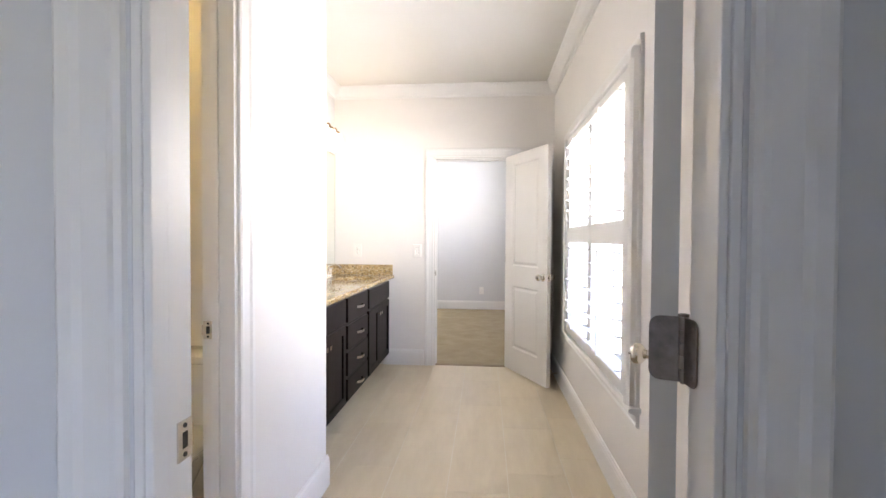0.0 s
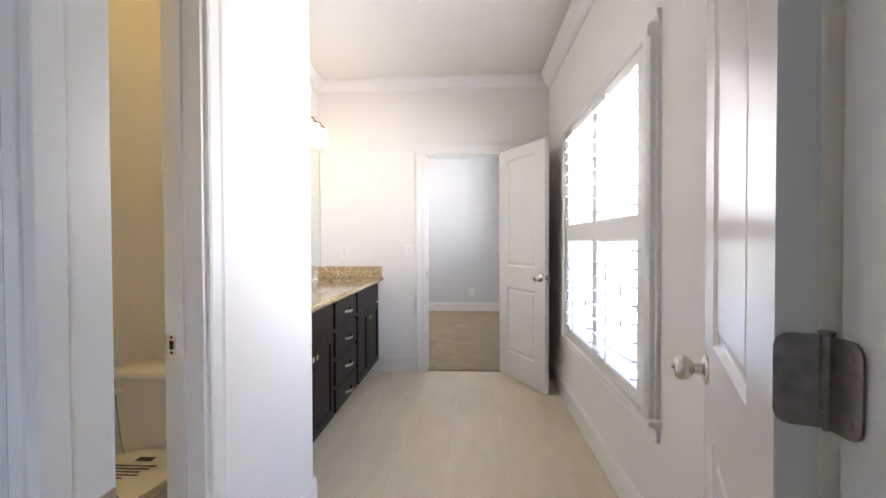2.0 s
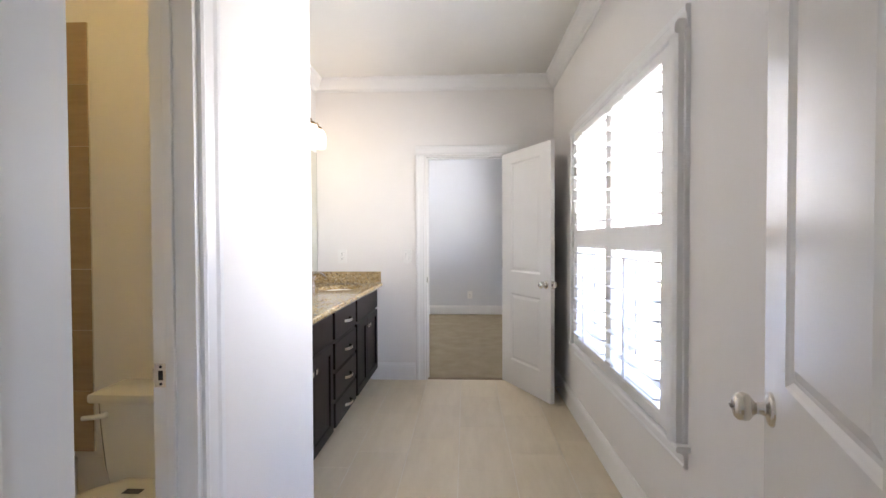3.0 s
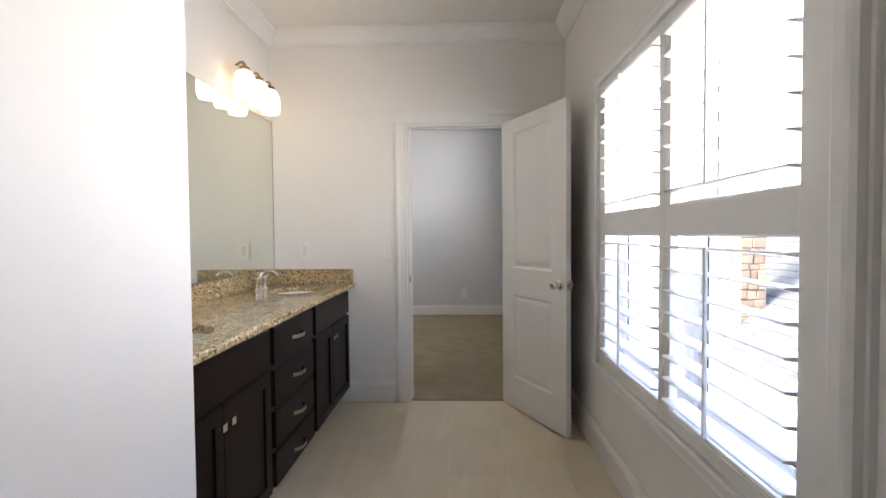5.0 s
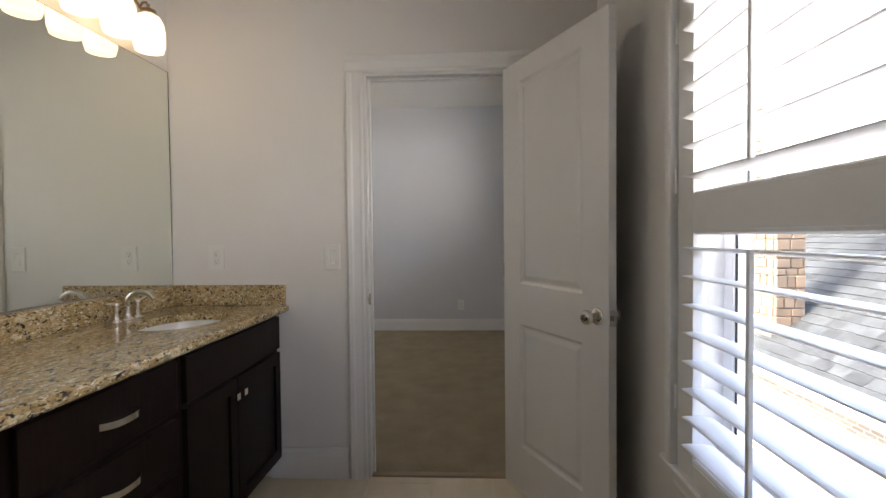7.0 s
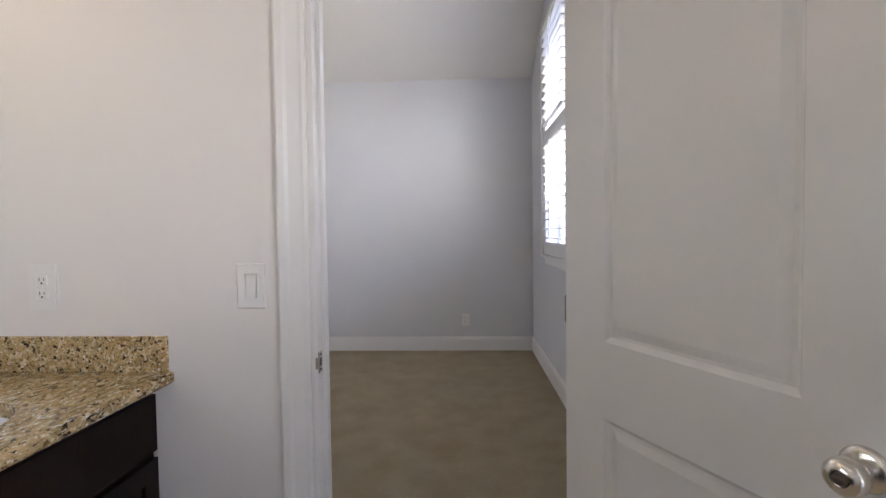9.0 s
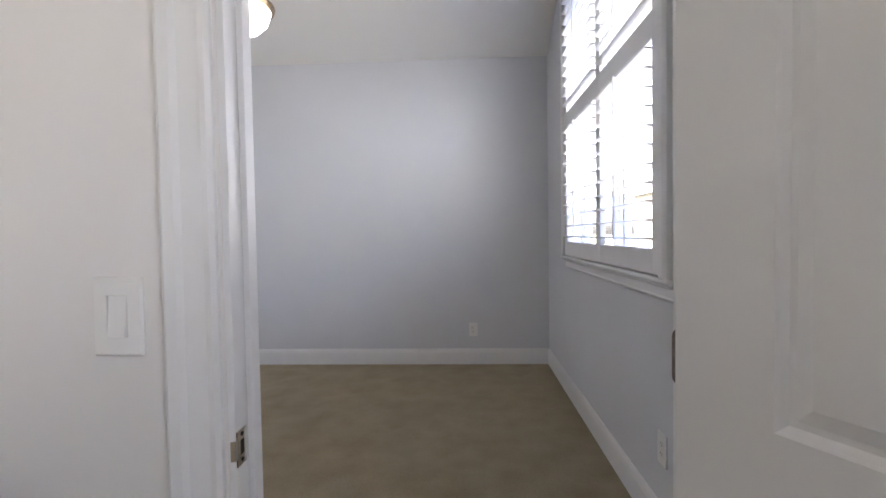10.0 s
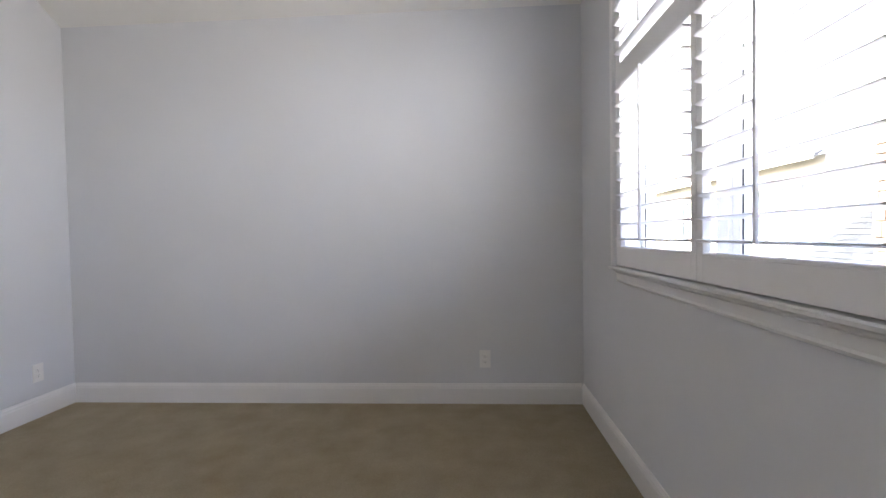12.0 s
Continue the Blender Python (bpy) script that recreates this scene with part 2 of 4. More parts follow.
# ---------------------------------------------------------------- plan
XR, XE = 0.735, 0.90            # inner and outer face of the window wall
YE0, YE1 = 0.797, 0.897         # wall with the first door
YB0, YB1 = 4.853, 4.945         # wall with the second door
YF = 8.61                       # far wall of the carpeted room
XV = -1.426                     # wall behind the vanity
XW0, XW1 = -0.82, -0.71         # wall of the toilet room
YW = 2.42                       # wall behind the toilet (its other face is at the vanity)
YV = 2.54
XL2 = -3.18                     # left wall of the carpeted room
H1, H2 = 2.742, 3.36            # ceilings
D1 = (-0.355, 0.3705)            # first door's opening
D2 = (-0.417, 0.327)            # second door's opening
DW = (0.975, 1.69)              # toilet room's opening
HD = 2.045
W1 = (2.36, 3.88, 0.575, 2.03)  # window openings: ya, yb, za, zb
W2 = (5.97, 7.68, 1.10, 3.01)
# WB is never in view: an opening added to let daylight into the bedroom
WB = (-1.37, -0.75, 0.9, 2.0)

YM1, YM2 = (YE0 + YE1) / 2, (YB0 + YB1) / 2
setting("wall_east_bedroom", wall_x(bmesh.new(), XR, XE, -2.6, YM1, -0.02, H2 + 0.2, [WB]), WALL, "light blue-grey painted plaster wall with a window opening")
setting("wall_east_bathroom", wall_x(bmesh.new(), XR, XE, YM1, YM2, -0.02, H2 + 0.2, [W1]), BATH, "off-white painted plaster wall with a window opening")
setting("wall_east_carpet_room", wall_x(bmesh.new(), XR, XE, YM2, YF + 0.12, -0.02, H2 + 0.2, [W2]), WALL, "light blue-grey painted plaster wall with a window opening")
setting("wall_entry_south", wall_y(bmesh.new(), YE0, YM1 - 0.001, -2.52, XR, -0.02, H1, [(*D1, -0.02, HD)]), WALL, "light blue-grey painted wall with a doorway")
setting("wall_entry_north", wall_y(bmesh.new(), YM1 + 0.001, YE1, -2.52, XR, -0.02, H1, [(*D1, -0.02, HD)]), BATH, "off-white painted wall with a doorway")
setting("wall_between_south", wall_y(bmesh.new(), YB0, YM2 - 0.001, XL2, XR, -0.02, H2 + 0.2, [(*D2, -0.02, HD)]), BATH, "off-white painted wall with a doorway")
setting("wall_between_north", wall_y(bmesh.new(), YM2 + 0.001, YB1, XL2, XR, -0.02, H2 + 0.2, [(*D2, -0.02, HD)]), WALL, "light blue-grey painted wall with a doorway")
setting("wall_north", wall_y(bmesh.new(), YF, YF + 0.12, XL2 - 0.12, XR, -0.02, H2 + 0.2), WALL, "plain light grey painted wall")
setting("wall_west_carpet_room", wall_x(bmesh.new(), XL2 - 0.12, XL2, YB0, YF, -0.02, H2 + 0.2), WALL, "plain light grey painted wall")
setting("wall_vanity", wall_x(bmesh.new(), XV - 0.11, XV, YV, YB0, -0.02, H1), BATH, "off-white wall behind the mirror")
setting("wall_toilet_room", wall_x(bmesh.new(), XW0, XW1, YE1, YV, -0.02, H1, [(*DW, -0.02, HD)]), BATH, "off-white painted wall with a doorway")
setting("wall_toilet_back", B(-2.52, XW0, YW, YV, -0.02, H1), BATH, "painted wall behind the toilet")
setting("wall_toilet_west", B(-2.52, -2.40, YE1, YW, -0.02, H1), BATH, "plain painted wall")
setting("wall_bedroom_west", B(-2.64, -2.52, -2.6, YE0, -0.02, H1), WALL, "plain painted wall")
setting("wall_bedroom_south", B(-2.64, XR, -2.72, -2.6, -0.02, H1), WALL, "plain painted wall")
setting("ceiling", B(-2.64, XR, -2.72, YB0, H1, H1 + 0.1), CEIL, "flat white painted ceiling")
# the carpeted room's ceiling comes down to the far wall
YS = YF - (H2 - 2.892) / 0.56
setting("ceiling_sloped", prof(bmesh.new(), [(YB1, H2), (YS, H2), (YF, 2.892), (YF, 3.02), (YS, H2 + 0.12), (YB1, H2 + 0.12)], "x", XL2, XR), CEIL, "white painted ceiling that slopes down to the far wall")
setting("roof", B(XL2 - 0.3, XE, -2.8, YF + 0.4, H2 + 0.21, H2 + 0.3), SHINGLE, "plain roof deck")

floor = setting("floor", B(-2.52, XR, YE0 + 0.04, YB0 + 0.03, -0.03, -0.0012), GROUT, "beige linen-look floor tiles with narrow joints")
setting("carpet", B(XL2, XR, YB0 + 0.032, YF, -0.03, 0.006), CARPET, "beige cut-pile carpet with brushed patches")
setting("carpet_bedroom", B(-2.52, XR, -2.6, YE0 + 0.038, -0.03, 0.004), CARPET, "beige cut-pile carpet")
setting("threshold", prof(bmesh.new(), [(YB0 + 0.012, -0.002), (YB0 + 0.02, 0.007), (YB0 + 0.05, 0.009), (YB0 + 0.058, 0.004)], "x", D2[0] + 0.001, D2[1] - 0.001), mat("threshold_strip", (0.30, 0.23, 0.15), 0.5), "narrow tan threshold strip")

# baseboards, 155 mm, with a moulded top
BBP = [(0, 0), (0.015, 0), (0.015, 0.118), (0.0125, 0.128), (0.0125, 0.136), (0.007, 0.146), (0.006, 0.154), (0, 0.155)]


def baseboard(axis, at, side, a, b):
    bm = bmesh.new()
    prof(bm, [(at + side * u, v) for u, v in BBP], axis, a, b)
    setting("baseboard", bm, TRIM, "tall white moulded baseboard")


baseboard("y", XR, -1, YE1, YB0)
baseboard("x", YB0, -1, -0.92, D2[0] - 0.102)
baseboard("x", YB0, -1, D2[1] + 0.102, XR - 0.015)
baseboard("y", XW1, 1, DW[1] + 0.088, YV + 0.0146)
baseboard("x", YV, 1, -0.84, XW1)
baseboard("y", XR, -1, YB1, YF)
baseboard("x", YF, -1, XL2 + 0.015, XR - 0.015)
baseboard("y", XL2, 1, YB1, YF)
baseboard("x", YW, -1, -1.57, XW0)

# crown moulding in the bathroom: bottom edge 2.63 m
CRP = [(0, 0), (0.008, 0), (0.012, 0.012), (0.03, 0.022), (0.052, 0.05), (0.07, 0.085), (0.082, 0.095), (0.085, 0.112), (0, 0.112)]


def crown(axis, at, side, a, b):
    setting("crown_moulding", prof(bmesh.new(), [(at + side * u, 2.63 + v) for u, v in CRP], axis, a, b), TRIM, "white crown moulding")


crown("y", XR, -1, YE1, YB0)
crown("x", YB0, -1, XV, XR - 0.02)
crown("y", XV, 1, YV, YB0 - 0.02)
crown("y", XW1, 1, YE1, YV + 0.085)
crown("x", YV, 1, XV + 0.02, XW1)

# casings and jambs
CAS = [(0.006, 0), (0.006, 0.010), (0.014, 0.0135), (0.024, 0.0115), (0.056, 0.0145), (0.066, 0.019), (0.084, 0.0195), (0.090, 0.016), (0.090, 0)]


def doorway(name, axis, d, near, far, sides, stop, label):
    """Jamb, stops and casings of a doorway. axis: the way its wall runs; near and far: its faces; sides: the cased faces."""
    root = thing(name, Matrix(), label, "door frame", kind="structure")
    a, b = d
    j = 0.012

    def put(bm, u0, u1, w0, w1, z0, z1):
        return bx(bm, u0, u1, w0, w1, z0, z1, bev=0.0015) if axis == "x" else bx(bm, w0, w1, u0, u1, z0, z1, bev=0.0015)
    part("jamb", put(bmesh.new(), a - 0.0, a + j, near, far, 0, HD - j), TRIM, root)
    part("jamb", put(bmesh.new(), b - j, b, near, far, 0, HD - j), TRIM, root)
    part("head_jamb", put(bmesh.new(), a, b, near, far, HD - j, HD), TRIM, root)
    part("door_stop_bead", put(bmesh.new(), a + j, a + j + 0.011, *stop, 0, HD - j), TRIM, root)
    part("door_stop_bead", put(bmesh.new(), b - j - 0.011, b - j, *stop, 0, HD - j), TRIM, root)
    part("door_stop_bead", put(bmesh.new(), a + j + 0.011, b - j - 0.011, *stop, HD - j - 0.011, HD - j), TRIM, root)
    for at, s in sides:
        for e, g in ((a, -1), (b, 1)):
            pts = [(e + g * u, at + s * v) if axis == "x" else (at + s * v, e + g * u) for u, v in CAS]
            part("casing", prof(bmesh.new(), pts, "z", 0, HD + 0.006), TRIM, root)
        pts = [(at + s * v, HD + u) for u, v in CAS]
        part("casing", prof(bmesh.new(), pts, axis, a - 0.09, b + 0.09), TRIM, root)
    return root


OPEN1, OPEN2, OPENW = (D1[0] - 0.0, D1[1]), D2, DW
fr1 = doorway("door_frame_1", "x", (D1[0], D1[1]), YE0, YE1, [(YE0, -1), (YE1, 1)], (YE0 + 0.004, YE0 + 0.036), "white moulded door casing and jamb")
fr2 = doorway("door_frame_2", "x", (D2[0], D2[1]), YB0, YB1, [(YB0, -1), (YB1, 1)], (YB0 + 0.04, YB0 + 0.07), "white moulded door casing and jamb")
frw = doorway("door_frame_3", "y", DW, XW0, XW1, [(XW1, 1), (XW0, -1)], (XW0 + 0.038, XW0 + 0.06), "white moulded door casing and jamb")


def strike(parent, m):
    """A latch strike on a jamb: plate in the local xz plane, facing -y."""
    bm = bmesh.new()
    for q in ((-0.0155, 0.0155, -0.0285, -0.012), (-0.0155, 0.0155, 0.012, 0.0285), (-0.0155, -0.006, -0.012, 0.012), (0.006, 0.0155, -0.012, 0.012)):
        bx(bm, q[0], q[1], -0.0022, 0.0, q[2], q[3])
    prof(bm, [(0.0155, -0.0022), (0.021, -0.001), (0.023, 0.006), (0.021, 0.006), (0.019, 0.001), (0.0155, 0)], "z", -0.016, 0.016)
    bmesh.ops.transform(bm, matrix=m, verts=bm.verts[:])
    s = part("strike_plate", bm, NICK, parent, "brushed nickel strike plate")
    # black plate for the shade inside the latch hole, with black screw heads
    bm = bmesh.new()
    bx(bm, -0.006, 0.006, -0.0008, 0.0008, -0.012, 0.012)
    for z in (-0.021, 0.021):
        lathe(bm, [(0.0035, 0), (0.0035, 0.001)], 10, Matrix.Translation((0, -0.0022, z)) @ pose(0, 0, 0, 90))
    bmesh.ops.transform(bm, matrix=m, verts=bm.verts[:])
    part("latch_hole_shade", bm, DARK, s)


strike(fr1, Matrix.Translation((D1[0] + 0.012, YE1 - 0.019, 0.962)) @ pose(0, 0, 0, 0, 0, 90))
strike(fr2, Matrix.Translation((D2[0] + 0.012, YB0 + 0.0165, 0.915)) @ pose(0, 0, 0, 0, 0, 90) @ Matrix.Diagonal((-1, 1, 1, 1)))
strike(frw, Matrix.Translation((XW0 + 0.02, DW[1] - 0.012, 0.955)) @ Matrix.Diagonal((-1, 1, 1, 1)))


# ---------------------------------------------------------------- doors
def ring_panel(bm, x0, x1, z0, z1, y, s):
    """A moulded panel let into a door's face; s: the way in."""
    rings = []
    for inset, depth in ((0, 0), (0.004, 0.004), (0.012, 0.010), (0.020, 0.010), (0.040, 0.004)):
        rings.append([bm.verts.new((a, y + s * depth, b)) for a, b in
                      ((x0 + inset, z0 + inset), (x1 - inset, z0 + inset), (x1 - inset, z1 - inset), (x0 + inset, z1 - inset))])
    for a, b in zip(rings, rings[1:]):
        for i in range(4):
            bm.faces.new((a[i], a[(i + 1) % 4], b[(i + 1) % 4], b[i]))
    bm.faces.new(rings[-1])


def door(name, m, width, panels, stile, knob_at, knob_z, label):
    """A two-panel door, hinged at local x = 0, with its faces at y = 0 and y = 0.035."""
    root = thing(name, m, label, "door", kind="structure")
    h, t = 2.03, 0.035
    bm = bmesh.new()
    zs = [0.012] + [z for p in panels for z in p] + [h + 0.012]
    bx(bm, 0, stile, 0, t, zs[0], zs[-1])
    bx(bm, width - stile, width, 0, t, zs[0], zs[-1])
    for i in range(0, len(zs), 2):
        bx(bm, stile, width - stile, 0, t, zs[i], zs[i + 1])
    for z0, z1 in panels:
        ring_panel(bm, stile, width - stile, z0, z1, 0, 1)
        ring_panel(bm, stile, width - stile, z0, z1, t, -1)
    part("door_slab", bm, DOOR, root)
    for y, s in ((0, -1), (t, 1)):
        mm = Matrix.Translation((knob_at, y, knob_z)) @ pose(0, 0, 0, 90 if s < 0 else -90)
        knob = part("door_knob", lathe(bmesh.new(), [(0.0, 0), (0.033, 0), (0.033, 0.003), (0.030, 0.007), (0.024, 0.009), (0.014, 0.012), (0.0115, 0.018), (0.0115, 0.026),
                                                     (0.016, 0.031), (0.0245, 0.038), (0.0275, 0.047), (0.0265, 0.057), (0.020, 0.064), (0.012, 0.066), (0.0115, 0.064), (0.0, 0.064)], 32, mm), NICK, root, "round brushed nickel privacy knob", True)
        part("turn_button", bx(lathe(bmesh.new(), [(0.0, 0.0642), (0.009, 0.0642), (0.009, 0.0655), (0, 0.0655)], 20, mm), knob_at - 0.008, knob_at + 0.008,
                               y + s * 0.0655, y + s * 0.071, knob_z - 0.002, knob_z + 0.002), HINGE, knob, smooth=True)
    bm = B(width - 0.0005, width + 0.0015, 0.005, 0.030, knob_z - 0.029, knob_z + 0.029, bev=0.0004)
    latch = part("latch_plate", bm, NICK, root, "brushed nickel latch plate")
    part("latch_bolt", prof(bmesh.new(), [(width + 0.0015, 0.011), (width + 0.012, 0.013), (width + 0.0015, 0.025)], "z", knob_z - 0.009, knob_z + 0.009), HINGE, latch)
    return root


def hinge(m, swing, label):
    """A butt hinge with rounded leaves: the pin on local z, one leaf along -y (jamb), one turned by swing degrees (door)."""
    root = thing("hinge", m, label, "hinge")
    for k, ang in (("jamb_leaf", 0), ("door_leaf", swing)):
        bm = bmesh.new()
        half = 0.0445
        out = [(0.004, -half)] + [(0.029 + 0.014 * math.sin(a), -half + 0.014 * (1 - math.cos(a))) for a in (0, 0.4, 0.8, 1.2, 1.57)] + \
              [(0.029 + 0.014 * math.cos(a), half - 0.014 * (1 - math.sin(a))) for a in (0, 0.4, 0.8, 1.2, 1.57)] + [(0.004, half)]
        prof(bm, [(-u, v) for u, v in out], "x", -0.0012, 0.0012)
        rot = pose(0, 0, 0, 0, 0, ang)
        bmesh.ops.transform(bm, matrix=rot, verts=bm.verts[:])
        leaf = part(k, bm, HINGE, root)
        for u, v in ((0.030, 0.030), (0.019, 0.0), (0.030, -0.030)):
            bm = lathe(bmesh.new(), [(0, -0.0022), (0.004, -0.002), (0.0042, 0.0), (0.0042, 0.002), (0, 0.0022)], 12, pose(0, -u, v, 0, 90))
            bmesh.ops.transform(bm, matrix=rot, verts=bm.verts[:])
            part("screw", bm, HINGE, leaf)
    for i in range(5):
        z = -0.0445 + i * 0.0178
        part("knuckle", lathe(bmesh.new(), [(0.0058, z + 0.0004), (0.0062, z + 0.001), (0.0062, z + 0.0168), (0.0058, z + 0.0174)], 16), HINGE, root, smooth=True)
    part("pin", lathe(bmesh.new(), [(0.003, -0.047), (0.003, 0.0445), (0.0072, 0.0452), (0.0072, 0.048), (0.004, 0.049)], 16), HINGE, root, smooth=True)
    return root


PANELS = [(0.236, 0.832), (1.024, 1.947)]
# first door, swung into the bathroom: the corner of its visible face and its direction
A1 = math.degrees(math.atan2(0.575, 0.215))
door("door_1", pose(0.318, 0.927, 0, 0, 0, A1) @ Matrix.Diagonal((1, -1, 1, 1)), 0.668, PANELS, 0.15, 0.606, 0.955, "white two-panel door standing open against the wall")
hinge(pose(0.3560, 0.9105, 1.103), A1 + 180, "pewter butt hinge with rounded corners")
A2 = math.degrees(math.atan2(-0.600, 0.297))
door("door_2", pose(0.276, 4.849, 0, 0, 0, A2), 0.720, [(0.230, 0.815), (1.004, 1.947)], 0.142, 0.662, 0.930, "white two-panel door standing half open")
hinge(pose(0.3150, 4.843, 1.064, 0, 0, 180), 70, "pewter butt hinge with rounded corners")


# ---------------------------------------------------------------- windows and shutters
def window(name, w, mid, label):
    ya, yb, za, zb = w
    root = thing(name, Matrix(), label, "window", kind="structure")
    for y0, y1, z0, z1, nm in ((ya, ya + 0.015, za, zb, "jamb_liner"), (yb - 0.015, yb, za, zb, "jamb_liner"),
                               (ya + 0.015, yb - 0.015, zb - 0.015, zb, "jamb_liner"), (ya + 0.015, yb - 0.015, za, za + 0.015, "sill_liner")):
        part(nm, B(XR - 0.01, XE - 0.03, y0, y1, z0, z1), TRIM, root)
    ym = (ya + yb) / 2
    for a, b in ((ya + 0.015, ym - 0.03), (ym + 0.03, yb - 0.015)):
        for z0, z1, x, nm in ((za + 0.015, mid + 0.02, XE - 0.085, "lower_sash"), (mid - 0.02, zb - 0.015, XE - 0.055, "upper_sash")):
            bm = bmesh.new()
            wall_x(bm, x, x + 0.028, a, b, z0, z1, [(a + 0.045, b - 0.045, z0 + 0.045, z1 - 0.04)])
            s = part(nm, bm, VINYL, root)
            bm = bmesh.new()
            wall_x(bm, x + 0.006, x + 0.0115, a + 0.0455, b - 0.0455, z0 + 0.0455, z1 - 0.0405, [(a + 0.049, b - 0.049, z0 + 0.049, z1 - 0.044)])
            part("glazing_gasket", bm, GASKET, s)
            g = part("pane", B(x + 0.012, x + 0.016, a + 0.049, b - 0.049, z0 + 0.049, z1 - 0.044), GLASS, s)
            g.visible_shadow = False
    part("mullion", B(XE - 0.10, XE - 0.02, ym - 0.03, ym + 0.03, za + 0.015, zb - 0.015), VINYL, root)
    # casing, stool and apron on the room side
    for e, g in ((ya, -1), (yb, 1)):
        part("casing", prof(bmesh.new(), [(XR - v, e + g * (u - 0.004)) for u, v in CAS], "z", za - 0.025, zb - 0.004), TRIM, root)
    part("casing", prof(bmesh.new(), [(XR - v, zb - 0.01 + u) for u, v in CAS], "y", ya - 0.086, yb + 0.086), TRIM, root)
    e0, e1 = ya - 0.108, yb + 0.108
    part("window_stool", prof(bmesh.new(), [(XR, za - 0.047), (XR - 0.045, za - 0.047), (XR - 0.052, za - 0.041), (XR - 0.052, za - 0.031), (XR - 0.046, za - 0.0255), (XR, za - 0.0255)], "y", e0, e1), TRIM, root)
    part("apron", prof(bmesh.new(), [(XR, za - 0.047), (XR - 0.030, za - 0.047), (XR - 0.027, za - 0.058), (XR - 0.016, za - 0.066), (XR - 0.014, za - 0.098), (XR - 0.018, za - 0.106), (XR - 0.012, za - 0.116), (XR, za - 0.118)], "y", e0 + 0.022, e1 - 0.022), TRIM, root)
    return root


def shutter_frame(w):
    ya, yb, za, zb = w
    root = thing("shutter_frame", Matrix(), "white wooden frame that carries the shutter panels", "shutter frame")
    st = [(0, 0.017), (0.052, 0.017), (0.052, 0.050), (0.045, 0.054), (0.018, 0.052), (0.010, 0.048), (0, 0.040)]
    for e, g in ((ya - 0.022, 1), (yb + 0.022, -1)):
        part("frame_strip", prof(bmesh.new(), [(XR - v, e + g * (u - 0.058)) for u, v in st], "z", za - 0.025, zb - 0.021), SHUT, root)
    part("frame_strip", prof(bmesh.new(), [(XR - v, zb + 0.031 - u) for u, v in st], "y", ya - 0.08, yb + 0.08), SHUT, root)
    return root


def shutter_panel(y0, y1, z0, z1, r0, r1, stile, gap, group, hinge_side):
    """One shutter panel with two banks of louvers: rails at z0, r0 to r1 and z1."""
    xf, xb = 0.700, 0.728
    root = thing("plantation_shutter", Matrix.Translation((xf, y0, z0)), "white plantation shutter panel with its louvers open flat", "shutter", group)
    O = lambda x0, x1, a, b, c, d, bev=0.0015: B(x0 - xf, x1 - xf, a - y0, b - y0, c - z0, d - z0, bev=bev)
    part("stile", O(xf, xb, y0, y0 + stile[0], z0, z1), SHUT, root)
    part("stile", O(xf, xb, y1 - stile[1], y1, z0, z1), SHUT, root)
    a, b = y0 + stile[0], y1 - stile[1]
    zb0, zt1 = z0 + stile[2], z1 - stile[3]
    for nm, c, d in (("bottom_rail", z0, zb0), ("middle_rail", r0, r1), ("top_rail", zt1, z1)):
        rail = part(nm, O(xf, xb, a, b, c, d), SHUT, root)
        for z, s in ((c, -1), (d, 1)):
            if z in (z0, z1):
                continue
            pts = [(0.002, z - z0), (0.002, z - z0 + s * 0.007), (0.007, z - z0 + s * 0.012), (0.026, z - z0 + s * 0.012), (0.026, z - z0)]
            part("bead", prof(bmesh.new(), pts, "y", a - y0, b - y0), SHUT, rail)
    for c, d in ((zb0 + 0.012, r0 - 0.012), (r1 + 0.012, zt1 - 0.012)):
        n = max(1, round((d - c) / gap))
        step = (d - c) / n
        bm = bmesh.new()
        half, th = 0.0445, 0.0055
        pts = [(half * math.cos(t), th * math.sin(t)) for t in [2 * math.pi * i / 14 for i in range(14)]]
        ca, sa = math.cos(radians(-4)), math.sin(radians(-4))
        prof(bm, [(0.014 + u * ca - v * sa, u * sa + v * ca) for u, v in pts], "y", a - y0 + 0.002, b - y0 - 0.002)
        me = mesh("louver", bm, SHUT)
        for i in range(n):
            lo = new("louver", me)
            lo.parent = root
            lo.location = (0, 0, c - z0 + step * (i + 0.5))
        m = (a + b) / 2 - y0
        part("tilt_rod", B(-0.045, -0.034, m - 0.006, m + 0.006, c - z0 + 0.035, d - z0 - 0.03, bev=0.002), SHUT, root)
    hy = -0.003 if hinge_side < 0 else y1 - y0 + 0.003
    for z in (z0 + 0.2, (z0 + z1) / 2 + 0.1, z1 - 0.2):
        part("hinge", lathe(bmesh.new(), [(0.003, -0.035), (0.0045, -0.034), (0.0045, 0.034), (0.003, 0.035)], 10, Matrix.Translation((-0.004, hy, z - z0))), SHUT, root, "white painted hinge", True)
    return root


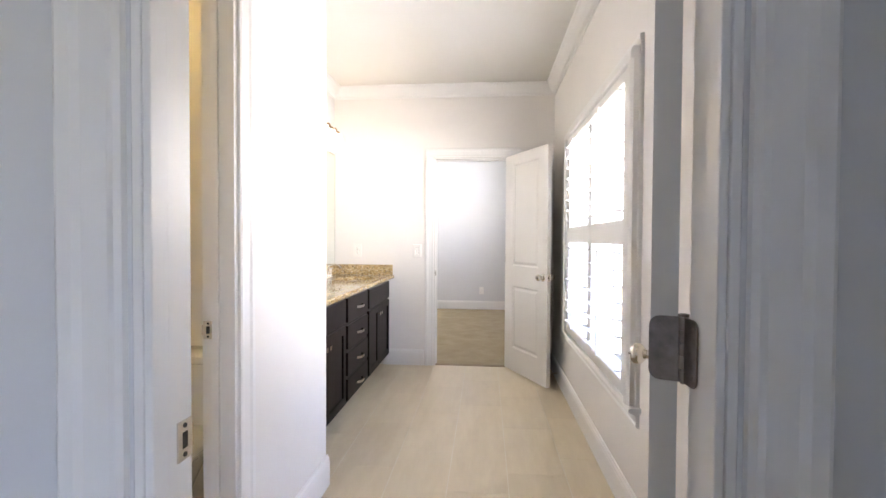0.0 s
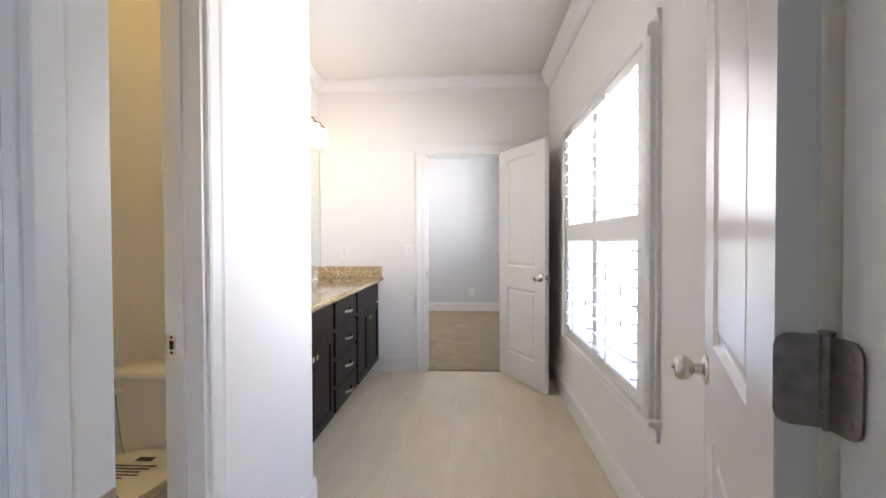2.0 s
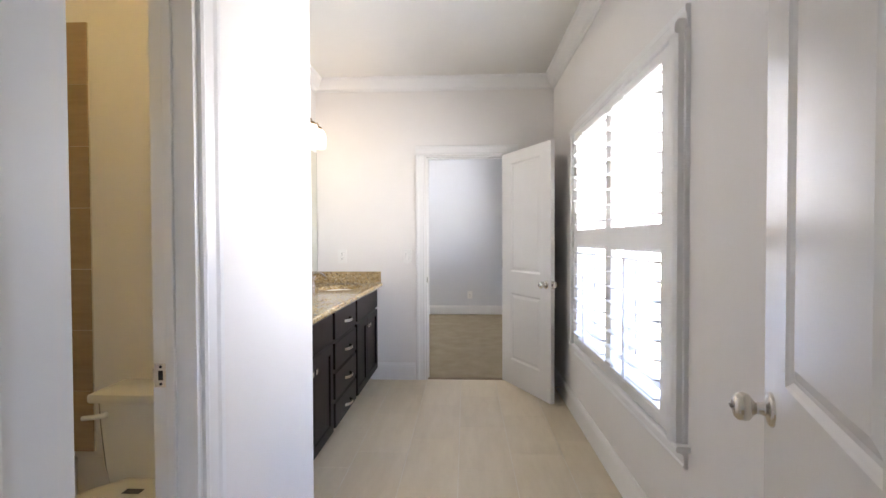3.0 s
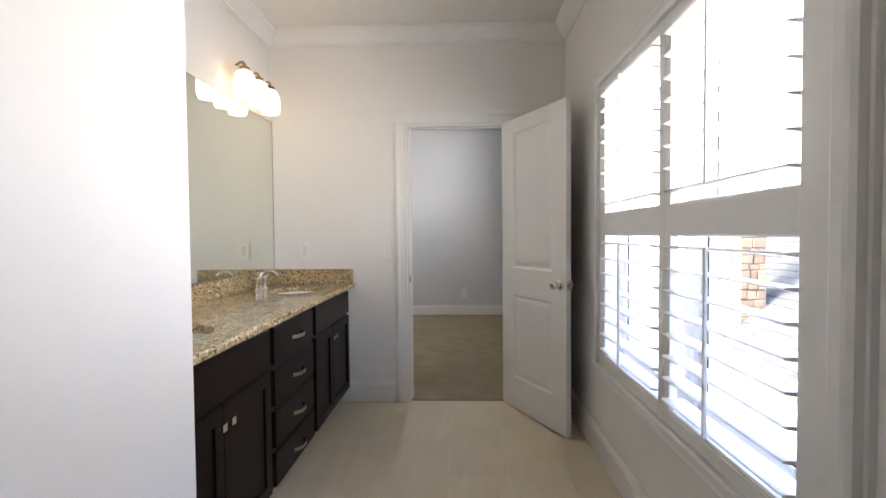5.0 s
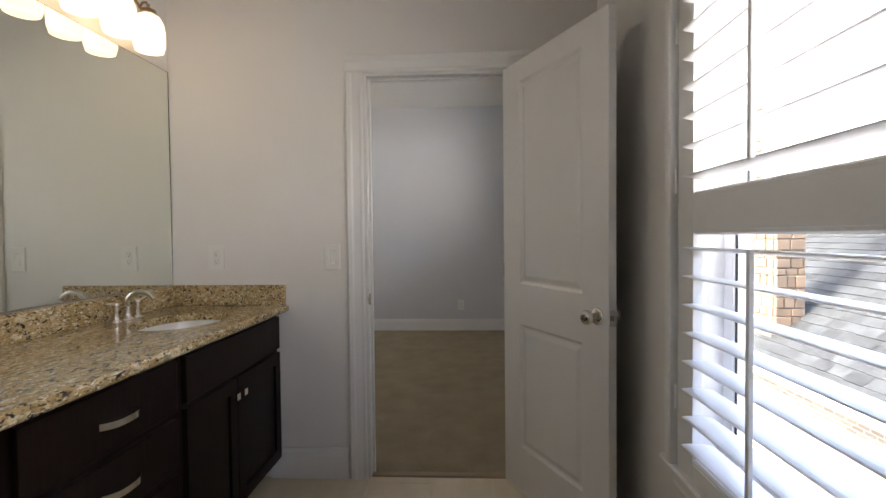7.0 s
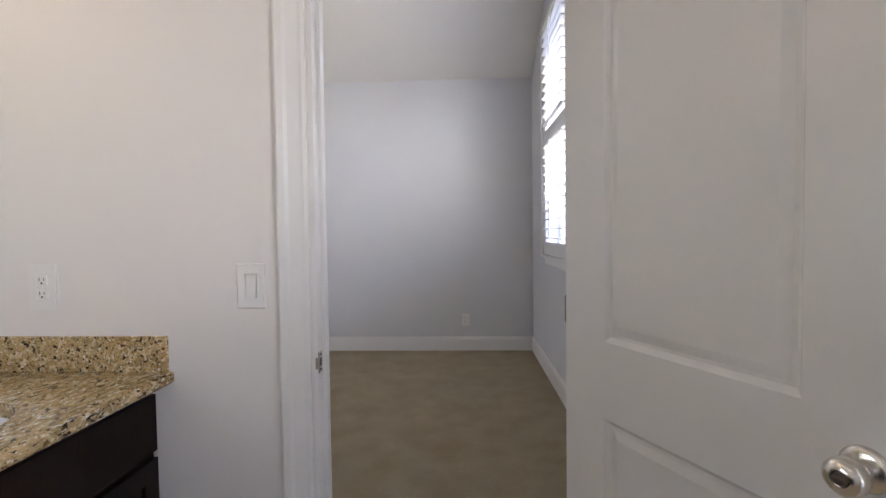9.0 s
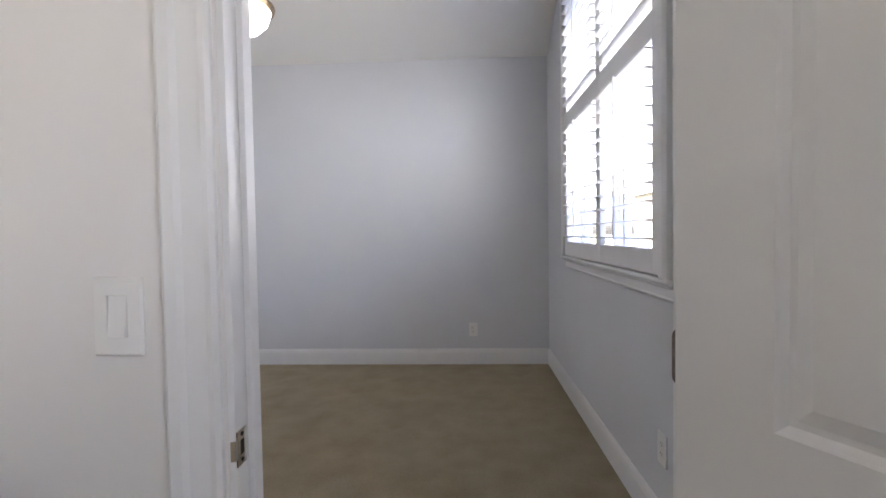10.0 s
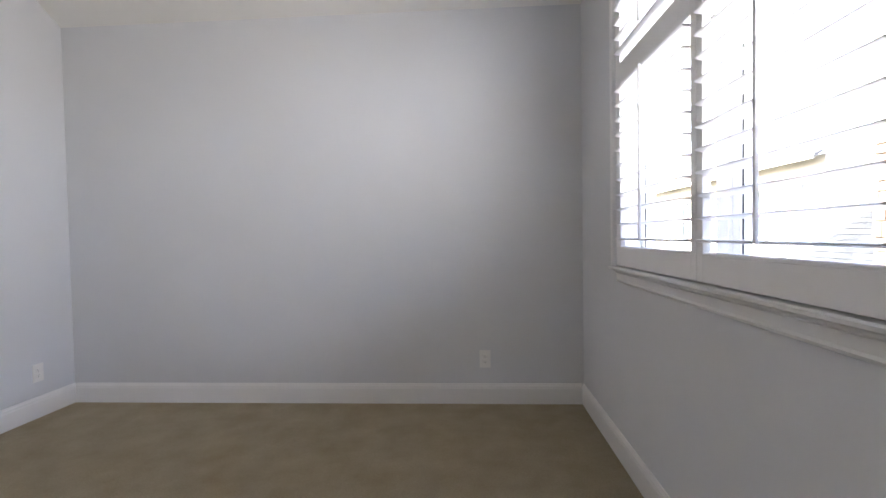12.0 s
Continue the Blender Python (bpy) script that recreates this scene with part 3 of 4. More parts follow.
window("window_1", W1, 1.30, "white double window behind shutters, daylight outside")
shutter_frame(W1)
shutter_panel(2.343, 3.108, 0.556, 2.006, 1.240, 1.333, (0.090, 0.047, 0.046, 0.03), 0.0765, "bathroom window shutters", -1)
shutter_panel(3.110, 3.893, 0.556, 2.006, 1.240, 1.333, (0.045, 0.090, 0.046, 0.03), 0.0765, "bathroom window shutters", 1)
window("window_2", W2, 2.06, "tall white double window behind shutters, daylight outside")
shutter_frame(W2)
shutter_panel(5.953, 6.804, 1.081, 2.986, 2.020, 2.112, (0.086, 0.041, 0.09, 0.045), 0.0735, "carpeted room window shutters", -1)
shutter_panel(6.806, 7.693, 1.081, 2.986, 2.020, 2.112, (0.041, 0.066, 0.09, 0.045), 0.0735, "carpeted room window shutters", 1)

# ---------------------------------------------------------------- vanity
CF = -0.885                      # carcass front; the doors stand 20 mm proud of it


def shaker(bm, y0, y1, z0, z1, rail=0.055):
    """A flat-panel cabinet door in the plane of the vanity's front."""
    x0, x1 = CF, CF + 0.02
    bx(bm, x0, x1, y0, y0 + rail, z0, z1)
    bx(bm, x0, x1, y1 - rail, y1, z0, z1)
    bx(bm, x0, x1, y0 + rail, y1 - rail, z0, z0 + rail)
    bx(bm, x0, x1, y0 + rail, y1 - rail, z1 - rail, z1)
    bmesh.ops.remove_doubles(bm, verts=bm.verts[:], dist=1e-5)
    return bm


def square_knob(parent, y, z):
    bm = bmesh.new()
    lathe(bm, [(0.006, 0), (0.005, 0.014), (0.005, 0.016)], 12, Matrix.Translation((CF + 0.02, y, z)) @ pose(0, 0, 0, 0, 90))
    bx(bm, CF + 0.035, CF + 0.043, y - 0.0135, y + 0.0135, z - 0.0135, z + 0.0135, bev=0.002)
    part("knob", bm, NICK, parent, "square brushed nickel knob")


def bar_pull(parent, y, z):
    bm = bmesh.new()
    n = 14
    top, bot = [], []
    for i in range(n + 1):
        s = i / n * 2 - 1
        lift = 0.032 * (1 - abs(s) ** 3.2)
        top.append((CF + 0.020 + lift + 0.004, y - 0.008 + s * 0.070))
        bot.append((CF + 0.020 + max(0.0, lift - 0.005), y - 0.008 + s * 0.065))
    prof(bm, top + bot[::-1], "z", z - 0.009, z + 0.009)
    part("pull", bm, NICK, parent, "arched brushed nickel pull", True)


def cabinet(name, y0, y1, label):
    root = thing(name, Matrix(), label, "cabinet", "vanity cabinets")
    bm = B(XV + 0.002, CF, y0, y1, 0.10, 0.66)
    bx(bm, CF - 0.02, CF, y0, y1, 0.6605, 0.857)
    bx(bm, XV + 0.002, CF - 0.0205, y0, y0 + 0.018, 0.6605, 0.857)
    bx(bm, XV + 0.002, CF - 0.0205, y1 - 0.018, y1, 0.6605, 0.857)
    part("body", bm, WOOD, root)
    part("toe_kick", B(XV + 0.002, CF - 0.075, y0, y1, 0.0, 0.0995), KICK, root)
    return root


for y0, y1, ends in ((2.545, 3.412, (2.57, 3.392, 2.985)), (4.022, 4.858, (4.042, 4.842, 4.395))):
    c = cabinet("sink_cabinet", y0, y1, "espresso-stained sink cabinet with two flat-panel doors")
    a, b, m = ends
    part("false_front", B(CF, CF + 0.02, a, b, 0.672, 0.832, bev=0.002), WOOD, c)
    for p, q, ky in ((a, m - 0.003, m - 0.032), (m + 0.003, b, m + 0.032)):
        d = part("cabinet_door", shaker(bmesh.new(), p, q, 0.112, 0.652), WOOD, c)
        part("door_panel", B(CF, CF + 0.008, p + 0.0552, q - 0.0552, 0.1672, 0.5968), WOOD, d)
        square_knob(d, ky, 0.585)
c = cabinet("drawer_cabinet", 3.413, 4.021, "espresso-stained cabinet with a stack of four drawers")
for z0, z1, hz in ((0.665, 0.832, 0.745), (0.478, 0.640, 0.556), (0.290, 0.452, 0.366), (0.112, 0.264, 0.182)):
    d = part("drawer_front", B(CF, CF + 0.02, 3.440, 3.992, z0, z1, bev=0.002), WOOD, c)
    bar_pull(d, 3.735, hz)


def slab_with_sinks():
    """The worktop with two oval openings, as a ring of quads round each."""
    bm = bmesh.new()
    x0, x1, zt, zb = XV + 0.002, -0.830, 0.892, 0.858
    cells = [(2.545, 2.70, None), (2.70, 3.28, 2.99), (3.28, 4.10, None), (4.10, 4.68, 4.39), (4.68, 4.860, None)]
    n = 48
    for y0, y1, cy in cells:
        if cy is None:
            bx(bm, x0, x1, y0, y1, zb, zt)
            continue
        cx = -1.095
        inner, outer = [], []
        for i in range(n):
            t = 2 * math.pi * i / n
            c, s = math.cos(t), math.sin(t)
            inner.append((cx + 0.165 * c, cy + 0.215 * s))
            k = min(((x1 - cx) if c > 0 else (cx - x0)) / max(abs(c), 1e-6), ((y1 - cy) if s > 0 else (cy - y0)) / max(abs(s), 1e-6))
            outer.append((cx + k * c, cy + k * s))
        for ex, ey in ((x0, y0), (x0, y1), (x1, y0), (x1, y1)):      # keep the corners of the cell
            j = min(range(n), key=lambda q: (outer[q][0] - ex) ** 2 + (outer[q][1] - ey) ** 2)
            outer[j] = (ex, ey)
        it, ib = [bm.verts.new((*p, zt)) for p in inner], [bm.verts.new((*p, zb)) for p in inner]
        ot, ob = [bm.verts.new((*p, zt)) for p in outer], [bm.verts.new((*p, zb)) for p in outer]
        for i in range(n):
            k = (i + 1) % n
            bm.faces.new((it[i], it[k], ot[k], ot[i])), bm.faces.new((ib[i], ob[i], ob[k], ib[k]))
            bm.faces.new((it[i], ib[i], ib[k], it[k])), bm.faces.new((ot[i], ot[k], ob[k], ob[i]))
    bmesh.ops.remove_doubles(bm, verts=bm.verts[:], dist=1e-5)
    return bm


top = thing("granite_worktop", Matrix.Translation((0, 0, 0)), "speckled beige and brown polished granite worktop with splashes", "worktop")
part("slab", slab_with_sinks(), GRAN, top)
part("front_edge", prof(bmesh.new(), [(-0.8299, 0.8585), (-0.822, 0.860), (-0.818, 0.866), (-0.818, 0.884), (-0.822, 0.890), (-0.8299, 0.8915)], "y", 2.545, 4.860), GRAN, top)
part("backsplash", B(XV + 0.001, XV + 0.022, 2.566, 4.839, 0.8925, 0.992, bev=0.0015), GRAN, top)
part("side_splash", B(XV + 0.001, -0.832, 4.8395, 4.8605, 0.8925, 0.993, bev=0.0015), GRAN, top)
part("side_splash", B(XV + 0.001, -0.832, 2.5445, 2.5655, 0.8925, 0.993, bev=0.0015), GRAN, top)


def sink(y):
    root = thing("undermount_sink", Matrix.Translation((-1.095, y, 0)), "white oval porcelain undermount sink", "sink", "vanity sinks")
    pts = [(1.06, 0.856), (1.0, 0.857), (0.99, 0.850), (0.95, 0.80), (0.82, 0.745), (0.5, 0.715), (0.14, 0.708), (0.12, 0.700), (0.5, 0.703), (0.86, 0.735), (1.0, 0.80), (1.06, 0.85)]
    rings = lathe(bmesh.new(), [(0.19 * r, z) for r, z in pts[:-1]] + [(0.19 * 1.06, 0.853)], 40, None, (0.90, 1.17), False)
    part("basin", rings, PORC, root, smooth=True)
    part("drain", lathe(bmesh.new(), [(0.0, 0.7085), (0.022, 0.7085), (0.024, 0.711), (0.015, 0.713), (0, 0.713)], 20), NICK, root, "nickel drain", True)


def faucet(y):
    root = thing("faucet", Matrix.Translation((-1.335, y + 0.01, 0.892)), "brushed nickel two-handle faucet with an arched spout", "faucet", "vanity faucets")
    part("base", lathe(bmesh.new(), [(0.0, 0), (0.026, 0), (0.026, 0.006), (0.017, 0.014), (0.014, 0.03)], 24), NICK, root, smooth=True)
    pts = [(0, 0, 0.025), (0, 0, 0.055)] + [(0.062 - 0.062 * math.cos(t), 0, 0.065 + 0.055 * math.sin(t)) for t in [math.pi * i / 12 * 0.86 for i in range(13)]]
    part("spout", tube(bmesh.new(), pts, [0.0135] * 2 + [0.013 - 0.0003 * i for i in range(13)], 14), NICK, root, smooth=True)
    for s in (-1, 1):
        h = part("handle", lathe(bmesh.new(), [(0.0, 0), (0.023, 0), (0.023, 0.005), (0.014, 0.014), (0.011, 0.04), (0.0125, 0.062), (0.015, 0.070), (0.012, 0.080), (0, 0.083)], 20, Matrix.Translation((0, s * 0.062, 0))), NICK, root, smooth=True)
        part("lever", tube(bmesh.new(), [(0, s * 0.062, 0.072), (0.004, s * 0.084, 0.078), (0.006, s * 0.116, 0.086)], [0.007, 0.0062, 0.0045], 10), NICK, h, smooth=True)


for y in (2.99, 4.39):
    sink(y)
    faucet(y)

mirror = thing("wall_mirror", Matrix(), "large frameless rectangular wall mirror above the vanity", "mirror")
part("glass", B(XV + 0.0005, XV + 0.006, 2.60, 4.846, 1.000, 2.078), MIRROR, mirror)
part("polished_edge", B(XV + 0.0005, XV + 0.0062, 4.8462, 4.850, 1.0, 2.078), DARK, mirror, "dark cut edge")
part("polished_edge", B(XV + 0.0005, XV + 0.0064, 2.60, 4.852, 2.0782, 2.0805), HINGE, mirror, "dark cut edge")
part("edge_channel", B(XV + 0.0005, XV + 0.008, 2.60, 4.852, 0.9935, 0.9995), NICK, mirror)


def vanity_light():
    root = thing("vanity_light", Matrix.Translation((XV, 4.362, 2.245)), "antique brass wall light with three lit opal glass shades", "wall light")
    part("back_plate", lathe(bmesh.new(), [(0, 0), (0.058, 0), (0.058, 0.004), (0.048, 0.014), (0.02, 0.018), (0, 0.018)], 28, pose(0, 0, 0, 0, 90), (1, 1)), BRONZE, root, smooth=True)
    pts = [(0.075, -0.205 + 0.041 * i, 0.012 + 0.042 * math.sin(math.pi * (i % 5) / 5 if i < 10 else 0)) for i in range(11)]
    part("arm", tube(bmesh.new(), pts, 0.006, 10), BRONZE, root, smooth=True)
    part("stem", tube(bmesh.new(), [(0.012, 0, 0), (0.05, 0, 0.004), (0.075, 0, 0.012)], 0.009, 12), BRONZE, root, smooth=True)
    for y in (-0.188, 0.004, 0.186):
        mm = Matrix.Translation((0.118, y, 0))
        h = part("shade_holder", lathe(bmesh.new(), [(0, 0.028), (0.008, 0.026), (0.006, 0.016), (0.014, 0.008), (0.030, 0.000), (0.033, -0.016), (0.028, -0.018), (0, -0.018)], 20, mm), BRONZE, root, smooth=True)
        part("elbow", tube(bmesh.new(), [(0.075, y, 0.012), (0.092, y, 0.034), (0.110, y, 0.036), (0.118, y, 0.022)], 0.005, 8), BRONZE, h, smooth=True)
        part("shade", lathe(bmesh.new(), [(0.026, -0.018), (0.046, -0.030), (0.060, -0.060), (0.066, -0.105), (0.064, -0.150), (0.056, -0.180), (0.053, -0.178), (0.0, -0.170)], 28, mm), GLOBE, root, "lit opal glass shade", True)


vanity_light()


def plate(name, m, rocker, label):
    """A wall plate: local x across, z up, facing -y."""
    root = thing(name, m, label, "light switch" if rocker else "outlet", "" if rocker else "wall outlets")
    bm = bmesh.new()
    holes = [(-0.0165, 0.0165, -0.033, 0.033)] if rocker else [(-0.0165, 0.0165, -0.034, -0.005), (-0.0165, 0.0165, 0.005, 0.034)]
    w, h = 0.0405, 0.0635
    if rocker:
        loops = [[bm.verts.new((sx * a, y, sz * b)) for sx, sz in ((-1, -1), (1, -1), (1, 1), (-1, 1))] for a, b, y in
                 ((w, h, 0), (w, h, -0.003), (w - 0.0035, h - 0.0035, -0.007), (0.0175, 0.034, -0.007), (0.0165, 0.033, -0.0055), (0.0165, 0.033, 0))]
        for a, b in zip(loops, loops[1:]):
            for k in range(4):
                bm.faces.new((a[k], a[(k + 1) % 4], b[(k + 1) % 4], b[k]))
    else:
        bx(bm, -w, -0.0165, -0.006, 0, -h, h), bx(bm, 0.0165, w, -0.006, 0, -h, h)
        zs = [-h] + [z for q in holes for z in q[2:]] + [h]
        for i in range(0, len(zs), 2):
            bx(bm, -0.0165, 0.0165, -0.006, 0, zs[i], zs[i + 1])
    part("cover_plate", bm, PLASTIC, root)
    # black sheet behind the insert stands for the shade in the gap
    part("gap_shade", B(-0.0164, 0.0164, -0.0012, 0.0, -0.036, 0.036), DARK, root, "black sheet for the shade round the insert")
    if rocker:
        part("rocker", prof(bmesh.new(), [(-0.002, -0.0325), (-0.011, -0.0325), (-0.0065, 0.0), (-0.004, 0.0325), (-0.002, 0.0325)], "x", -0.0148, 0.0148), PLASTIC, root)
        screws = (-0.048, 0.048)
    else:
        for z in (-0.0195, 0.0195):
            r = part("receptacle", B(-0.016, 0.016, -0.0075, -0.001, z - 0.014, z + 0.014, bev=0.003), PLASTIC, root)
            # thin black solids on the face stand for the shade inside the slots
            bm = bmesh.new()
            bx(bm, -0.0075, -0.0055, -0.0078, -0.007, z - 0.002, z + 0.007), bx(bm, 0.0055, 0.0075, -0.0078, -0.007, z - 0.001, z + 0.006)
            lathe(bm, [(0.0028, 0), (0.0028, 0.0008)], 10, Matrix.Translation((0, -0.007, z - 0.008)) @ pose(0, 0, 0, 90))
            part("slot_shade", bm, DARK, r)
        screws = (0.0,)
    for z in screws:
        part("screw", lathe(bmesh.new(), [(0.0032, 0), (0.0030, 0.0012), (0, 0.0015)], 10, Matrix.Translation((0, -0.006, z)) @ pose(0, 0, 0, 90)), PLASTIC, root)
    return root


plate("light_switch", Matrix.Translation((-0.588, YB0, 1.132)), True, "white rocker light switch on the wall")
plate("wall_outlet", Matrix.Translation((-1.189, YB0, 1.133)), False, "white double outlet above the granite splash")
plate("wall_outlet", Matrix.Translation((0.017, YF, 0.338)), False, "white double outlet low on the wall")
plate("wall_outlet", Matrix.Translation((XR, 6.02, 0.385)) @ pose(0, 0, 0, 0, 0, 90) @ pose(0, 0, 0, 0, 0, 180), False, "white double outlet below the window")
plate("wall_outlet", Matrix.Translation((XL2, 8.30, 0.324)) @ pose(0, 0, 0, 0, 0, 90), False, "white double outlet low on the wall")

stop = thing("door_stop", Matrix.Translation((XR - 0.015, 4.42, 0.08)), "small white spring door stop on the baseboard", "door stop")
part("rod", tube(bmesh.new(), [(0, 0, 0), (-0.06, 0, 0)], 0.005, 10), NICK, stop, smooth=True)
part("rubber_tip", tube(bmesh.new(), [(-0.06, 0, 0), (-0.075, 0, 0)], 0.009, 12), PLASTIC, stop, smooth=True)


# ---------------------------------------------------------------- toilet room
def toilet():
    root = thing("toilet", Matrix.Translation((-1.205, YW, 0)), "white porcelain toilet with a closed lid, protective sticker on it", "toilet")
    bm = bmesh.new()
    rings = []
    for z, w, d0, d1 in ((0.365, 0.185, -0.195, -0.02), (0.45, 0.200, -0.20, -0.02), (0.60, 0.212, -0.205, -0.02), (0.690, 0.216, -0.207, -0.02)):
        rings.append([bm.verts.new(p) for p in ((-w, d1, z), (-w, d0 + 0.03, z), (-w + 0.03, d0, z), (w - 0.03, d0, z), (w, d0 + 0.03, z), (w, d1, z))])
    for a, b in zip(rings, rings[1:]):
        for i in range(6):
            bm.faces.new((a[i], a[(i + 1) % 6], b[(i + 1) % 6], b[i]))
    bm.faces.new(rings[0][::-1]), bm.faces.new(rings[-1])
    tank = part("tank", bm, PORC, root, smooth=True)
    part("tank_lid", B(-0.228, 0.228, -0.222, -0.012, 0.691, 0.728, bev=0.012), PORC, root, smooth=True)
    part("flush_lever", tube(bmesh.new(), [(-0.165, -0.206, 0.650), (-0.165, -0.222, 0.650), (-0.172, -0.226, 0.650), (-0.235, -0.228, 0.642)], [0.013, 0.011, 0.010, 0.009], 12), PORC, tank, smooth=True)
    oval = lambda r, z: (r, z)
    mm = Matrix.Translation((0, -0.455, 0))
    part("bowl", lathe(bmesh.new(), [(0.10, 0.0), (0.115, 0.02), (0.10, 0.10), (0.11, 0.20), (0.15, 0.30), (0.182, 0.37), (0.186, 0.392), (0.0, 0.392)], 36, mm, (1, 1.28)), PORC, root, smooth=True)
    part("pedestal", B(-0.10, 0.10, -0.36, -0.06, 0.0, 0.366, bev=0.03), PORC, root, smooth=True)
    part("seat", lathe(bmesh.new(), [(0.0, 0.393), (0.184, 0.393), (0.190, 0.399), (0.188, 0.409), (0.0, 0.409)], 36, mm, (1, 1.27)), PORC, root, smooth=True)
    lid = part("seat_lid", lathe(bmesh.new(), [(0.0, 0.4105), (0.186, 0.4105), (0.190, 0.417), (0.184, 0.428), (0.15, 0.434), (0.0, 0.437)], 36, mm, (1, 1.27)), PORC, root, smooth=True)
    part("hinge_cap", B(-0.09, 0.09, -0.245, -0.212, 0.393, 0.425, bev=0.008), PORC, root, smooth=True)
    part("sticker_mark", B(-0.005, 0.055, -0.345, -0.315, 0.4375, 0.4385), LIDINK, lid, "dark printed mark")
    for i, w in enumerate((0.16, 0.15, 0.13, 0.14, 0.10)):
        part("print_line", B(-0.06, -0.06 + w, -0.385 - 0.022 * i, -0.377 - 0.022 * i, 0.4372, 0.4382), LIDINK, lid)


toilet()
tub = thing("bathtub", Matrix(), "white alcove bathtub with a plain apron", "bathtub")
bm = bmesh.new()
bx(bm, -1.665, -1.655, YE1 + 0.003, YW - 0.003, 0.0, 0.395)
bx(bm, -1.74, -1.66, YE1 + 0.003, YW - 0.003, 0.3955, 0.425, bev=0.01)
bx(bm, -2.397, -2.32, YE1 + 0.003, YW - 0.003, 0.3955, 0.425, bev=0.01)
bx(bm, -2.32, -1.74, YW - 0.10, YW - 0.003, 0.3955, 0.425, bev=0.01)
bx(bm, -2.32, -1.74, YE1 + 0.003, YE1 + 0.10, 0.3955, 0.425, bev=0.01)
bx(bm, -2.397, -1.668, YE1 + 0.003, YW - 0.003, 0.02, 0.06)
part("tub_shell", bm, PORC, tub, smooth=False)
rod = thing("shower_rod", Matrix.Translation((-1.70, YE1, 2.045)), "white shower curtain rod with dark end flanges", "curtain rod")
part("rod", tube(bmesh.new(), [(0, 0.002, 0), (0, YW - YE1 - 0.012, 0)], 0.0145, 16), PORC, rod, smooth=True)
part("flange", lathe(bmesh.new(), [(0.0, 0), (0.034, 0), (0.034, 0.006), (0.022, 0.018), (0.0, 0.018)], 20, Matrix.Translation((0, YW - YE1 - 0.010, 0)) @ pose(0, 0, 0, 90)), BRONZE, rod, "dark bronze flange", True)
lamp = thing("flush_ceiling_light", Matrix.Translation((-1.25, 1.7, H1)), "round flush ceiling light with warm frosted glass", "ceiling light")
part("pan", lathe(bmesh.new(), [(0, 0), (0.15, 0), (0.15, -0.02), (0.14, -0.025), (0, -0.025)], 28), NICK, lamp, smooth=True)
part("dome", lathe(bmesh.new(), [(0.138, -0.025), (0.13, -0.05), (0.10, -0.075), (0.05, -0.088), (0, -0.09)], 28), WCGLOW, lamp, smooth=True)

# ---------------------------------------------------------------- carpeted room
pend = thing("bowl_ceiling_light", Matrix.Translation((-1.27, 6.72, -0.115)), "lit white glass bowl light with a brass finial", "ceiling light")
part("canopy", lathe(bmesh.new(), [(0, H2 + 0.115), (0.07, H2 + 0.115), (0.068, H2 + 0.1), (0.03, H2 + 0.08), (0, H2 + 0.08)], 24), BRONZE, pend, smooth=True)
part("stem", tube(bmesh.new(), [(0, 0, 2.47), (0, 0, H2 + 0.085)], 0.007, 10), BRONZE, pend, smooth=True)
part("rim", lathe(bmesh.new(), [(0.165, 2.655), (0.182, 2.655), (0.186, 2.640), (0.178, 2.622), (0.165, 2.620), (0.165, 2.655)], 40, None, (1, 1), False), BRONZE, pend, smooth=True)
part("bowl", lathe(bmesh.new(), [(0.0, 2.490), (0.05, 2.494), (0.10, 2.515), (0.145, 2.560), (0.170, 2.640), (0.164, 2.640), (0.138, 2.566), (0.095, 2.523), (0.0, 2.498)], 40), BOWLM, pend, "lit white glass bowl", True)
part("finial", lathe(bmesh.new(), [(0.0, 2.490), (0.024, 2.489), (0.024, 2.482), (0.010, 2.476), (0.006, 2.468), (0.008, 2.460), (0.005, 2.447), (0.0, 2.443)], 16), BRONZE, pend, "brass finial", True)

# ---------------------------------------------------------------- outside
GZ = -3.4                        # the rooms are on the upper floor
setting("ground", B(-60, 900, -600, 600, GZ - 0.2, GZ), GRASS, "lawn that reaches the horizon")


def shingle_roof(parent, m, width, length, rows, cols):
    """Rows of overlapping shingles on a slope: local x up the slope, y along the eave."""
    part("roof_deck", bx_m(0, width, 0, length, -0.06, 0, m), SHINGLE, parent)
    bm = bmesh.new()
    rng = random.Random(5)
    h, w = width / rows, length / cols
    for i in range(rows):
        for k in range(cols + 1):
            y0 = (k - 0.5 * (i % 2)) * w
            a, b = max(0, y0 + 0.006), min(length, y0 + w - 0.006)
            if b - a < 0.03:
                continue
            t = 0.012 + 0.01 * rng.random()
            x0 = i * h - rng.random() * 0.02
            v = [bm.verts.new(m @ Vector(p)) for p in ((x0, a, 0.004), (x0, b, 0.004), (x0, b, t), (x0, a, t), (x0 + h, b, 0.002), (x0 + h, a, 0.002))]
            bm.faces.new((v[0], v[1], v[2], v[3])), bm.faces.new((v[3], v[2], v[4], v[5]))
    ob = part("shingles", bm, SHINGLE_I, parent)
    tagged(ob, kind="stuff")


def bx_m(x0, x1, y0, y1, z0, z1, m):
    bm = B(x0, x1, y0, y1, z0, z1)
    bmesh.ops.transform(bm, matrix=m, verts=bm.verts[:])
    return bm


